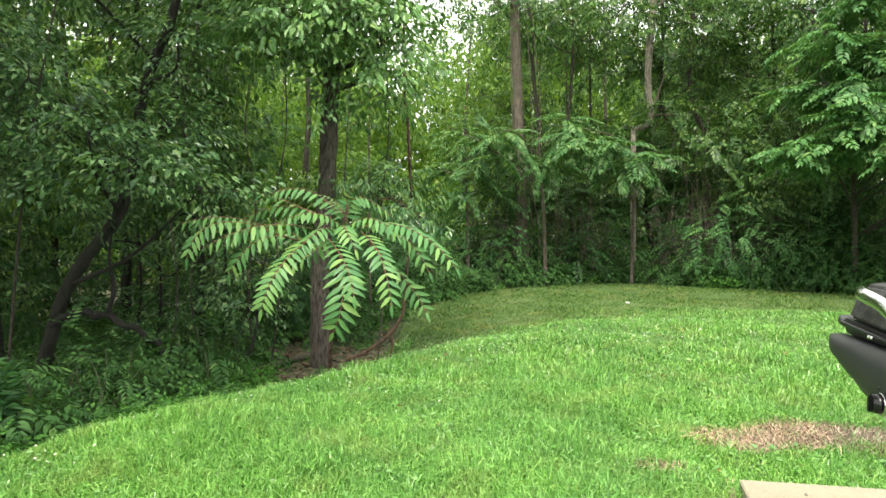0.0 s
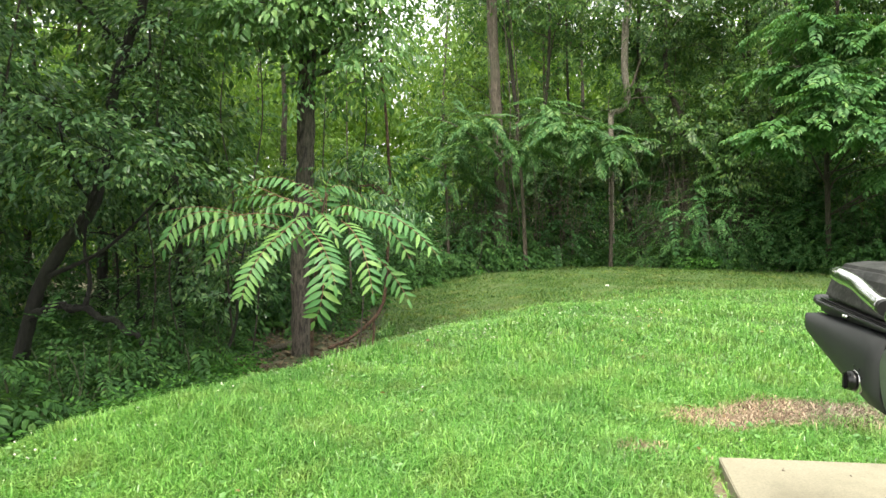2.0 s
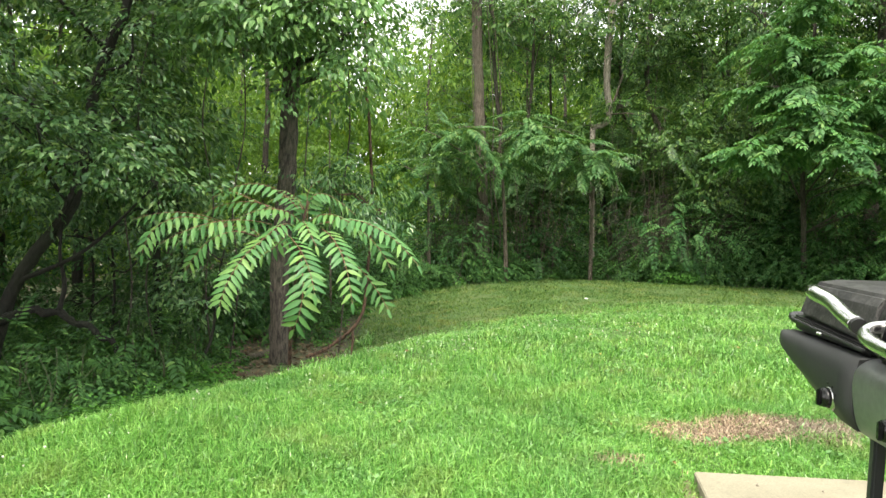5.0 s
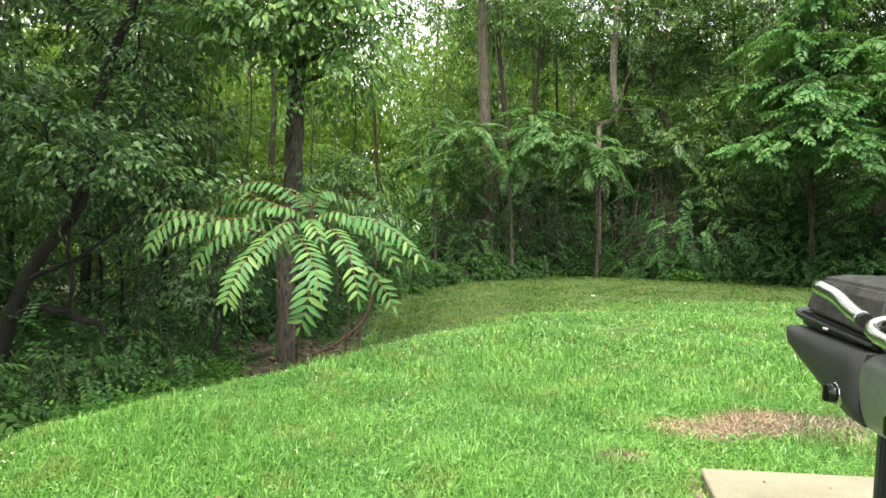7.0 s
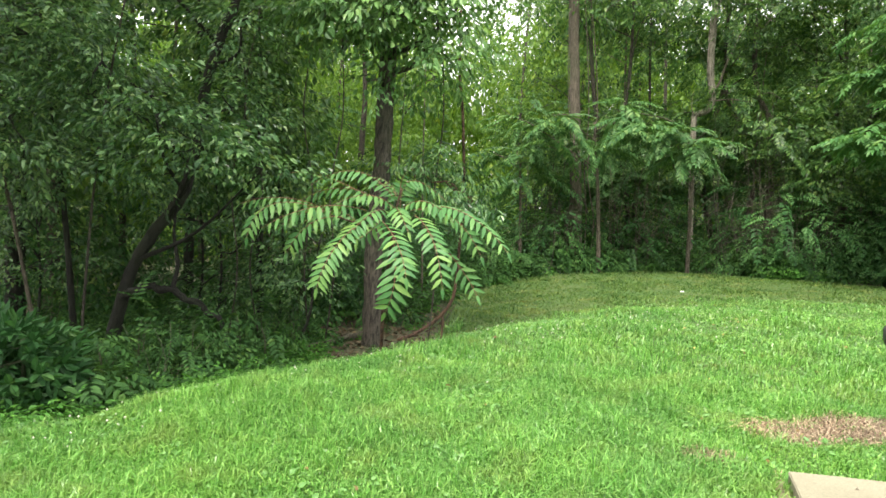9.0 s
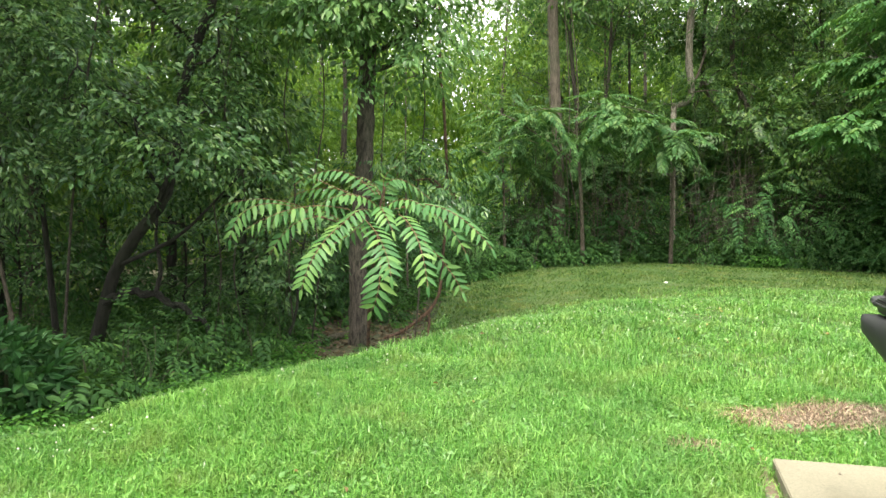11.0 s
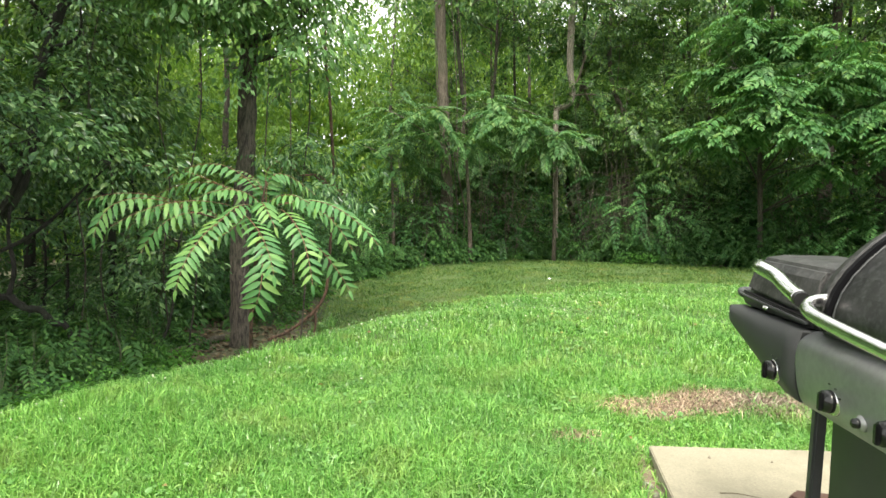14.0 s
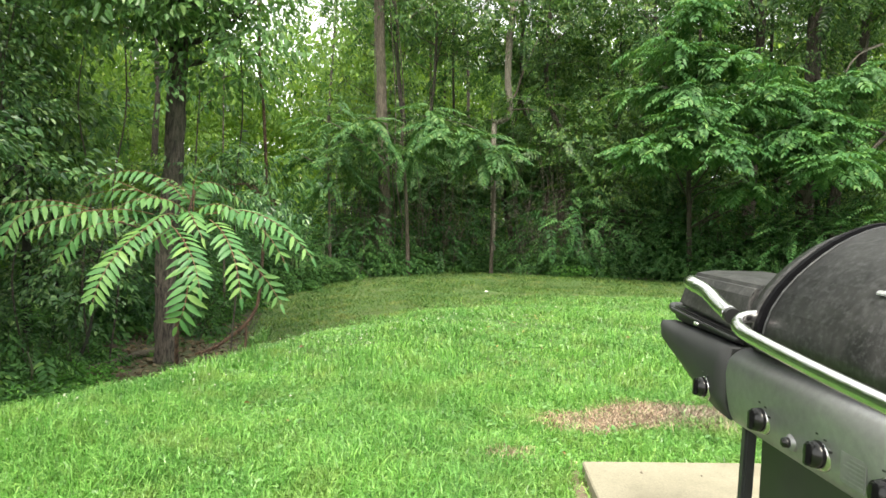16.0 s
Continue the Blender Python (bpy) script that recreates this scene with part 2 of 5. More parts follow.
def leaf(length, width, fine=True, fold=0.22, tip=0.12):
    """One blade along +x, folded on its midrib."""
    if not fine:
        v = [(0, 0, 0), (length * 0.42, -width / 2, fold * width * 0.5), (length, 0, -tip * length), (length * 0.42, width / 2, fold * width * 0.5)]
        return np.array(v), np.array([(0, 1, 2), (0, 2, 3)])
    w, h = width / 2, fold * width
    v = [(0, 0, 0), (length * 0.28, -w, h), (length * 0.66, -w * 0.8, h * 0.6), (length, 0, -tip * length), (length * 0.66, w * 0.8, h * 0.6), (length * 0.28, w, h)]
    return np.array(v), np.array([(0, 1, 2), (0, 2, 3), (0, 3, 4), (0, 4, 5)])


def turn_of(yaw, pitch, roll):
    return np.array(Euler((roll, -pitch, yaw), "XYZ").to_matrix())


def simple_spray(rng, length=0.5, leaves=11, size=0.10, ratio=0.5, fine=True, hang=0.5, fan=0.28):
    """A flat leafy twig along +x: leaves on both sides, the outer ones on short side twigs."""
    pieces = []
    for i in range(leaves):
        s = (i + 0.6) / leaves
        side = 1 if i % 2 else -1
        x = length * s
        y = side * fan * length * rng.uniform(0.0, 1.0) * math.sin(math.pi * min(1.0, s * 0.85 + 0.12))
        z = -0.12 * length * s * s - 0.25 * abs(y) + rng.normal() * 0.05 * length
        k = size * rng.uniform(0.65, 1.15)
        r = turn_of(side * rng.uniform(0.35, 1.25) * (1 - 0.4 * s), -hang * rng.uniform(0.4, 1.5), side * rng.uniform(-0.65, 0.65))
        v, f = leaf(k, k * ratio, fine)
        pieces.append((v @ r.T + (x, y, z), f))
    return join(pieces)


def pinnate_spray(rng, length=0.6, pairs=9, size=0.11, ratio=0.34, fine=True, droop=0.35):
    """A compound leaf along +x: paired leaflets down an arching stalk."""
    pieces = []
    for i in range(pairs):
        s = 0.14 + 0.84 * i / (pairs - 1)
        x, z = length * s * (1 - 0.1 * s), -droop * length * s * s
        k = size * (0.72 + 0.5 * math.sin(math.pi * min(1, s * 0.9 + 0.1)) * 0.6) * rng.uniform(0.9, 1.08)
        for side in (-1, 1):
            r = turn_of(side * (1.28 - 0.55 * s) + rng.uniform(-0.12, 0.12), -0.30 - 0.5 * droop * s + rng.uniform(-0.15, 0.15), side * rng.uniform(-0.05, 0.3))
            v, f = leaf(k, k * ratio, fine)
            pieces.append((v @ r.T + (x, 0, z), f))
    r = turn_of(0, -0.5, 0)
    v, f = leaf(size * 0.8, size * ratio * 0.8, fine)
    pieces.append((v @ r.T + (length * 0.9, 0, -droop * length), f))
    return join(pieces)


def whorl(rng, size=0.125):
    """A rosette of long pointed leaves at a twig's end, along +x."""
    pieces = []
    for i in range(9):
        r = np.array(Euler((2.4 * i + rng.uniform(-0.3, 0.3), 0, 0)).to_matrix()) @ turn_of(0, rng.uniform(0.5, 1.35), 0)
        v, f = leaf(size * rng.uniform(0.7, 1.1), size * 0.34, True, 0.2, 0.2)
        pieces.append((v @ r.T + (0.012 * i, 0, 0), f))
    return join(pieces)


rng = np.random.default_rng(7)
SPRAYS = {
    "elm": [simple_spray(rng, 0.46, 17, 0.076, 0.46, True, 0.4) for _ in range(6)],
    "vine": [simple_spray(rng, 0.50, 14, 0.094, 0.50, True, 0.65) for _ in range(5)] + [simple_spray(rng, 0.5, 9, 0.090, 0.80, True, 0.6)],
    "willow": [simple_spray(rng, 0.42, 15, 0.095, 0.34, True, 0.9) for _ in range(4)],
    "pinnate": [pinnate_spray(rng, 0.62, 7, 0.160, 0.42, True, 0.25) for _ in range(5)],
    "ailanthus": [pinnate_spray(rng, 0.84, 12, 0.150, 0.36, True, 0.32) for _ in range(5)],
    "woods": [simple_spray(rng, 0.5, 12, 0.115, 0.54, False, 0.8) for _ in range(6)],
    "woods_pinnate": [pinnate_spray(rng, 0.7, 8, 0.15, 0.36, False, 0.2) for _ in range(5)],
    "deep": [simple_spray(rng, 0.8, 11, 0.20, 0.55, False, 1.1) for _ in range(6)],
    "herb": [simple_spray(rng, 0.22, 9, 0.065, 0.55, True, 0.25) for _ in range(5)],
    "bush": [simple_spray(rng, 0.38, 12, 0.085, 0.5, False, 0.45) for _ in range(5)],
    "whorl": [whorl(rng) for _ in range(5)],
    "fern": [pinnate_spray(rng, 0.45, 9, 0.085, 0.36, False, 0.4) for _ in range(5)],
}


def crown_mesh(rng, clumps, kind, spread=1.0):
    """Sprays over a list of clumps (x, y, z, radius, flatness, count): each points outwards and hangs a little."""
    kinds = SPRAYS[kind]
    pieces = []
    for x, y, z, r, flat, count in clumps:
        n = int(count)
        u = rng.normal(size=(n, 3))
        u /= np.linalg.norm(u, axis=1)[:, None]
        rad = r * rng.uniform(0.15, 1.0, n) ** 0.5
        off = u * rad[:, None] * np.array([1, 1, flat])
        d = off + rng.normal(size=(n, 3)) * 0.35 * r
        d[:, 2] = d[:, 2] * 0.45 - 0.10 * r + rng.normal(size=n) * 0.1 * r
        rot = frames_along(d, np.tile([0, 0, 1.0], (n, 1)) + rng.normal(size=(n, 3)) * 0.18, rng.normal(size=n) * 0.25)
        scale = rng.uniform(0.7, 1.2, n) * spread
        which = rng.integers(0, len(kinds), n)
        pos = off + (x, y, z)
        if kind in ("pinnate", "ailanthus"):
            # compound leaves stand in rosettes at the twig ends
            tufts = max(1, n // 8)
            at = rng.normal(size=(tufts, 3)) * r * np.array([0.55, 0.55, 0.5 * flat])
            own = rng.integers(0, tufts, n)
            az = rng.uniform(0, 2 * np.pi, n)
            low, high = (-0.50, 0.22) if kind == "pinnate" else (-0.65, 0.35)
            d = np.stack([np.cos(az), np.sin(az), rng.uniform(low, high, n)], 1)
            pos = at[own] + d * 0.05 + (x, y, z)
            rot = frames_along(d, np.tile([0, 0, 1.0], (n, 1)), rng.normal(size=n) * 0.2)
        for k, tmpl in enumerate(kinds):
            sel = which == k
            if sel.any():
                pieces.append(scatter(tmpl, pos[sel], rot[sel], scale[sel]))
    return join(pieces)

# ---------------------------------------------------------------- ground, lawn, concrete pad
CREST_X = [-6, -4, -2.4, -2.1, -1.64, -1.2, -0.7, 0.14, 1.54, 3.2, 8, 16]
CREST_Y = [1.8, 2.5, 3.1, 3.8, 4.3, 4.9, 5.55, 6.85, 8.0, 8.8, 9.8, 10]
LAWN = [(-3.3, -6), (-3.2, 2.4), (-2.85, 3.5), (-2.6, 4.05), (-2.25, 4.55), (-1.85, 5.15), (-1.5, 5.9), (-1.2, 6.8), (-0.75, 7.7), (-0.6, 9.2),
        (-0.7, 12.6), (0.4, 14.7), (2.8, 15.4), (5.3, 15.2), (7.6, 13.9), (9.5, 12), (12, 9.5), (16, 7), (16, -6)]


def smooth(e0, e1, v):
    t = np.clip((v - e0) / (e1 - e0), 0, 1)
    return t * t * (3 - 2 * t)


def height(x, y):
    """The lie of the land: level by the pad, over a low crest to the wood, falling away on one side."""
    x, y = np.asarray(x, float), np.asarray(y, float)
    past = y - np.interp(x, CREST_X, CREST_Y)
    drop = np.interp(x, [-2, -0.5, 1.5, 4, 9], [0.46, 0.42, 0.23, 0.09, 0.04])
    z = -drop * smooth(-0.35, 2.4, past)
    z += smooth(11, 15, y) * smooth(-1, 2, x) * (0.08 - 0.06 * smooth(2, 5, x))
    z -= 0.10 * np.clip(-x - 4.0, 0, 14) + 0.02 * np.clip(y - 18, 0, 40)
    z += 0.015 * np.sin(1.9 * x + 0.7 * y) * np.cos(1.3 * y - 0.8 * x) * smooth(2, 5, y)
    return z


def inside(poly, x, y):
    hit = np.zeros(np.shape(x), bool)
    n = len(poly)
    for i in range(n):
        (x0, y0), (x1, y1) = poly[i], poly[(i + 1) % n]
        cross = ((y0 > y) != (y1 > y)) & (x < (x1 - x0) * (y - y0) / (y1 - y0 + 1e-12) + x0)
        hit ^= cross
    return hit


def grid(xs, ys, lift=0.0, keep=None):
    gx, gy = np.meshgrid(xs, ys)
    v = np.stack([gx.ravel(), gy.ravel(), height(gx, gy).ravel() + lift], 1)
    w = len(xs)
    i, j = np.meshgrid(np.arange(w - 1), np.arange(len(ys) - 1))
    a = (j * w + i).ravel()
    if keep is not None:
        mx, my = (xs[:-1] + xs[1:]) / 2, (ys[:-1] + ys[1:]) / 2
        cx, cy = np.meshgrid(mx, my)
        a = a[keep(cx, cy).ravel()]
    return v, np.vstack([np.stack([a, a + 1, a + w + 1], 1), np.stack([a, a + w + 1, a + w], 1)])


xs = np.r_[-400, -150, -70, np.arange(-40, -8, 2.0), np.arange(-8, 14, 0.25), np.arange(14, 42, 2.0), 70, 150, 400]
ys = np.r_[-400, -100, -40, np.arange(-20, 0, 2.0), np.arange(0, 18, 0.25), np.arange(18, 50, 2.0), 80, 160, 400]
v, f = grid(xs, ys)
tagged(new("ground", tri_mesh("ground", v, f, GROUND, True)), "brown leaf litter and soil under the trees", "ground", kind="structure")
v, f = grid(np.arange(-3.6, 16.2, 0.15), np.arange(-6, 15.8, 0.15), 0.012, lambda x, y: inside(LAWN, x, y))
tagged(new("lawn", tri_mesh("lawn", v, f, TURF, True)), "mown green lawn with clover, over a low crest", "lawn", kind="structure")

PAD = [(1.44, 3.20), (3.90, 2.86), (3.25, -0.45), (0.62, -0.10)]


def slab(poly, z0, z1, soft=0.012):
    bm = bmesh.new()
    lo = [bm.verts.new((x, y, z0)) for x, y in poly]
    hi = [bm.verts.new((x, y, z1)) for x, y in poly]
    n = len(poly)
    bm.faces.new(hi[::-1])
    bm.faces.new(lo)
    for i in range(n):
        k = (i + 1) % n
        bm.faces.new((lo[k], lo[i], hi[i], hi[k]))
    bmesh.ops.recalc_face_normals(bm, faces=bm.faces)
    if soft:
        bmesh.ops.bevel(bm, geom=list(bm.edges), offset=soft, segments=2, affect="EDGES")
    return bm


pad = part("concrete_pad", slab(PAD, -0.06, 0.09, 0.005), CONCRETE, None)
tagged(pad, "pale weathered concrete slab set in the lawn", "pavement", kind="structure")

# ---------------------------------------------------------------- trees


def stem_part(name, pts, r0, r1, material, parent, base, rng, sides=9, rough=0.05, steps=6, flare=0.0, label=""):
    v, f = tube(curve_points(pts, steps), r0, r1, sides, rough, rng, flare)
    return part_np(name, v - base, f, material, parent, label, True)


def tree(label, trunk, r0, r1, clumps, kind, leaves, bark, seed, limbs=7, twigs=4, spread=1.0, flare=0.0, group="", category="tree", name="tree", sides=9, rough=0.05):
    """A tapered trunk, limbs that run to the clumps, thin twigs, and a crown of sprays."""
    rng = np.random.default_rng(seed)
    base = np.array(trunk[0], float)
    root = new(name)
    root.location = base
    tagged(root, label, category, group)
    stem_part("trunk", trunk, r0, r1, bark, root, base, rng, sides, rough, 6 if sides < 12 else 14, flare)
    line = curve_points(trunk, 8)
    thin = []
    for i, c in enumerate(clumps):
        goal = np.array(c[:3])
        reach = np.linalg.norm(line[:, :2] - goal[:2], axis=1)
        low = np.argmin(np.abs(line[:, 2] - (goal[2] - 0.55 * reach)))
        start = line[low]
        mid = start * 0.5 + goal * 0.5 + rng.normal(size=3) * 0.12 * np.linalg.norm(goal - start) + (0, 0, 0.06 * np.linalg.norm(goal - start))
        pts = [start, mid, goal]
        if i < limbs:
            share = r0 + (r1 - r0) * low / len(line)
            stem_part("limb", pts, max(0.012, share * 0.42), 0.008, bark, root, base, rng, 6, 0.04, 5)
        for _ in range(twigs):
            end = goal + rng.normal(size=3) * c[3] * np.array([0.6, 0.6, 0.6 * c[4]])
            bend = goal * 0.5 + end * 0.5 + rng.normal(size=3) * 0.1 * c[3]
            thin.append(tube(curve_points([goal, bend, end], 2), 0.010, 0.003, 3))
    if thin:
        v, f = join(thin)
        tagged(part_np("branchwork", v - base, f, bark, root), kind="stuff")
    if clumps:
        v, f = crown_mesh(rng, clumps, kind, spread)
        part_np("crown", v - base, f, leaves, root)
    return root


def clumps_in(seed, centre, radii, n, r, flat, count):
    """Foliage clumps spread unevenly through an egg-shaped crown."""
    rng = np.random.default_rng(seed)
    u = rng.normal(size=(n, 3))
    u *= (rng.uniform(0.1, 1, n) ** 0.4 / np.linalg.norm(u, axis=1))[:, None]
    p = u * radii + centre
    return [(*q, r * rng.uniform(0.65, 1.25), flat, count * rng.uniform(0.6, 1.3)) for q in p]


def g(x, y):
    return float(height(x, y))


rngs = np.random.default_rng(5)
# the tree by the lawn's crest, hung with vines
tree("dark-barked tree by the lawn's edge hung with leafy vines",
     [(-1.40, 8.0, g(-1.4, 8.0) - 0.05), (-1.42, 8.0, 0.6), (-1.36, 8.02, 1.6), (-1.32, 8.05, 3.0), (-1.25, 8.1, 5.0), (-1.1, 8.2, 9.5)], 0.112, 0.082,
     [(-1.3, 7.5, 3.45, 0.5, 0.7, 70), (-1.75, 7.4, 3.45, 0.5, 0.7, 80), (-0.9, 7.5, 3.6, 0.5, 0.8, 80), (-0.5, 7.8, 3.5, 0.4, 0.8, 24), (-1.95, 7.5, 3.4, 0.3, 0.9, 36), (-1.6, 7.5, 3.25, 0.3, 0.8, 22), (-0.7, 7.6, 3.3, 0.4, 0.7, 30),
      (-1.36, 7.5, 2.62, 0.14, 1.4, 9), (-0.75, 7.7, 2.9, 0.5, 0.6, 40), (-1.4, 7.6, 4.3, 0.8, 0.8, 90), (-2.0, 7.9, 4.6, 0.8, 0.8, 80)]
     + clumps_in(3, (-1.6, 8.2, 6.4), (1.6, 1.0, 1.4), 3, 0.8, 0.7, 50),
     "vine", LEAF_VINE, BARK_RIDGED, 11, flare=0.03, sides=18, rough=0.07)
# slim tree with a crooked foot
crooked = tree("slim reddish-stemmed tree with a crooked foot",
     [(-1.15, 8.3, g(-1.15, 8.3) + 0.01), (-0.90, 8.35, -0.33), (-0.63, 8.38, -0.12), (-0.49, 8.4, 0.08), (-0.445, 8.4, 0.30), (-0.42, 8.4, 0.7), (-0.38, 8.4, 1.35), (-0.43, 8.4, 2.35), (-0.50, 8.4, 3.3), (-0.48, 8.5, 6.5)], 0.021, 0.017,
     [(-0.55, 8.1, 1.55, 0.35, 0.8, 26), (-0.25, 8.0, 1.35, 0.3, 0.8, 22), (-0.95, 8.2, 1.7, 0.4, 0.7, 30), (-0.6, 8.3, 4.4, 0.7, 0.8, 60), (-0.3, 8.5, 5.6, 0.8, 0.8, 70)],
     "willow", LEAF_EDGE, BARK_RED, 12)
for i, (x, y, top, sway) in enumerate([(-1.92, 7.7, 3.6, 0.10), (-2.15, 7.9, 3.2, -0.08), (-2.9, 7.2, 2.9, 0.12), (-2.6, 7.5, 3.4, -0.15), (-0.75, 8.2, 3.2, 0.06)]):
    root = new("vine")
    root.location = (x, y, g(x, y))
    tagged(root, "thin woody vine hanging from the branches to the ground", "vine", "hanging vines")
    stem_part("stem", [(x, y, g(x, y) - 0.02), (x + sway, y, 0.5), (x + sway * 0.2, y + 0.05, 1.4), (x + sway * 1.6, y, 2.3), (x + sway * 0.8, y + 0.1, top)], 0.010, 0.008, BARK, root, np.array(root.location), rngs, 6, 0.03)

# fallen branch along the lawn's edge
log = new("fallen_branch")
log.location = (-1.6, 7.3, g(-1.6, 7.3))
tagged(log, "fallen brown branch lying along the lawn's edge", "branch")
pts = [(-2.36, 6.95), (-2.22, 7.3), (-2.08, 7.55), (-1.88, 7.85), (-1.72, 8.2), (-1.56, 8.45)]
stem_part("stem", [(x, y, g(x, y) + 0.045) for x, y in pts], 0.022, 0.045, BARK_GREY, log, np.array(log.location), rngs)
stem_part("side_branch", [(-2.08, 7.55, g(-2.08, 7.55) + 0.05), (-1.9, 7.5, g(-1.9, 7.5) + 0.07), (-1.66, 7.6, g(-1.66, 7.6) + 0.05)], 0.010, 0.004, BARK_GREY, log, np.array(log.location), rngs)

tree("slim dark-stemmed shrub at the lawn's edge", [(-2.25, 7.5, g(-2.25, 7.5) - 0.03), (-2.12, 7.5, -0.25), (-2.03, 7.5, 0.05), (-2.0, 7.5, 0.5), (-1.92, 7.5, 0.9)], 0.020, 0.010,
     [(-2.1, 7.4, 0.35, 0.16, 0.9, 7), (-1.95, 7.4, 0.8, 0.25, 0.8, 14)], "elm", LEAF_EDGE, BARK_BLACK, 17, limbs=2, twigs=2, category="shrub", name="shrub")

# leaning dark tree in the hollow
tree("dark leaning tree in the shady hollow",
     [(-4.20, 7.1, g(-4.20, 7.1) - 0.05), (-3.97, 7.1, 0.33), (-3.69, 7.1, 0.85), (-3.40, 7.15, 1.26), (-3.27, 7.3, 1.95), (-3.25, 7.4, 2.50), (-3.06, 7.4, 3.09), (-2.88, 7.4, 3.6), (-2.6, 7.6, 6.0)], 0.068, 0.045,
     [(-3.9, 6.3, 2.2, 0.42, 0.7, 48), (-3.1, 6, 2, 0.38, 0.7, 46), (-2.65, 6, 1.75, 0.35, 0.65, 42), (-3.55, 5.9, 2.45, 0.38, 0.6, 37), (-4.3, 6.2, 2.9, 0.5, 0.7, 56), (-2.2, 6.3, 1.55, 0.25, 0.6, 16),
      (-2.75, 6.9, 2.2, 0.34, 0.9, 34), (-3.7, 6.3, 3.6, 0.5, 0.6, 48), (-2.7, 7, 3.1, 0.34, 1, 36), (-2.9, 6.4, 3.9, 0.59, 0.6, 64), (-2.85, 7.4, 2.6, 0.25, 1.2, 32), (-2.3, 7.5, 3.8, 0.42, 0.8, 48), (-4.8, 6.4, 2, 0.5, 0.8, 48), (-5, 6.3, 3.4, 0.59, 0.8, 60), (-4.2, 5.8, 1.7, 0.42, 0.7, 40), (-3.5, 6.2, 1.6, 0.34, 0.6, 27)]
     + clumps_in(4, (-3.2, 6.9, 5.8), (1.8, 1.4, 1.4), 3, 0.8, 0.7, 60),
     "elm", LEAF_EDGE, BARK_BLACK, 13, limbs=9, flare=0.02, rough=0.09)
low = new("fallen_limb")
low.location = (-3.4, 6.8, g(-3.4, 6.8))
tagged(low, "dark crooked limb lying low in the hollow", "branch")
stem_part("limb", [(-3.99, 7.04, 0.16), (-3.83, 6.95, 0.24), (-3.62, 6.9, 0.31), (-3.50, 6.9, 0.27), (-3.37, 6.9, 0.28), (-3.21, 6.88, 0.18), (-3.07, 6.86, 0.16), (-2.94, 6.85, 0.04), (-2.82, 6.85, -0.01), (-2.66, 6.8, g(-2.66, 6.8) + 0.02)], 0.046, 0.024, BARK_BLACK, low, np.array(low.location), rngs, 10, 0.14)
stem_part("side_limb", [(-3.37, 6.9, 0.28), (-3.31, 6.9, 0.55), (-3.38, 6.95, 0.9), (-3.34, 7.0, 1.4)], 0.026, 0.012, BARK_BLACK, low, np.array(low.location), rngs)

# leafy understorey behind it
for i, (x, y, wide) in enumerate([(-3.45, 8.2, 0.75), (-2.75, 8.5, 0.6), (-4.0, 8.9, 0.6), (-5.9, 8.3, 0.7), (-6.6, 7.3, 0.8)]):
    z = g(x, y)
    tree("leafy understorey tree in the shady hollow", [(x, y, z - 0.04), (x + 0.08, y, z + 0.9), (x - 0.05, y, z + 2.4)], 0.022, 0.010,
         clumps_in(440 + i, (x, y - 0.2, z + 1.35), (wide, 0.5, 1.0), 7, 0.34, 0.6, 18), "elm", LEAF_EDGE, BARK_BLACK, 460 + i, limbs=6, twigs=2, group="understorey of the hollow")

# further trees of the wood's near side
for i, (x, y, r, h, lean, wide) in enumerate([(-5.2, 6.2, 0.055, 8, -0.3, 1.3), (-4.9, 7.6, 0.04, 7, -0.4, 0.9), (-6.4, 8.6, 0.14, 9, 0.1, 1.6), (-3.5, 9.9, 0.08, 8, 0.0, 0.6), (-8.0, 10.8, 0.15, 10, 0.1, 1.7), (-3.0, 8.6, 0.05, 6, -0.1, 0.4), (-5.1, 11.0, 0.09, 9, 0.1, 1.0), (-5.3, 3.9, 0.1, 8, 0.4, 0.7)]):
    z = g(x, y)
    # upper crowns stand above the view and are thickened to shade the hollow
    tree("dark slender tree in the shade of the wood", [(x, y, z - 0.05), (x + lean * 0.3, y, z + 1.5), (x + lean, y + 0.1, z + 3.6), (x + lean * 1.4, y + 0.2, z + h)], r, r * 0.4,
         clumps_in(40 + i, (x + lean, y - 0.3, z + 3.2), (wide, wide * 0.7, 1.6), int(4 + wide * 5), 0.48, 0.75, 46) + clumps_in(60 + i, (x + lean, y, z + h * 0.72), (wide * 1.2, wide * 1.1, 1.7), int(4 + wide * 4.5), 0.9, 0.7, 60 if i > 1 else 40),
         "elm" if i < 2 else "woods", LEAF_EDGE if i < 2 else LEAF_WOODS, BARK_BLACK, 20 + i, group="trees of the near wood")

# unseen tree, added out of view to shade the hollow and lawn corner
tree("unseen tree added so its overhanging boughs shade the lawn's corner", [(-5.6, 3.4, g(-5.6, 3.4) - 0.05), (-5.5, 3.5, 1.8), (-5.1, 3.8, 4.2), (-4.8, 4.2, 7.5)], 0.12, 0.05,
     [(-4.3, 4.1, 4.6, 0.9, 0.5, 80), (-3.7, 4.4, 5.0, 0.8, 0.5, 70), (-4.6, 3.4, 4.8, 0.9, 0.6, 70), (-3.3, 3.8, 5.2, 0.7, 0.5, 60), (-3.6, 3.0, 5.6, 1.0, 0.5, 110), (-3.0, 3.2, 6.2, 0.9, 0.5, 90), (-3.2, 2.2, 6.0, 1.0, 0.5, 110), (-4.2, 3.6, 7.0, 1.2, 0.5, 130)], "woods", LEAF_WOODS, BARK, 29)

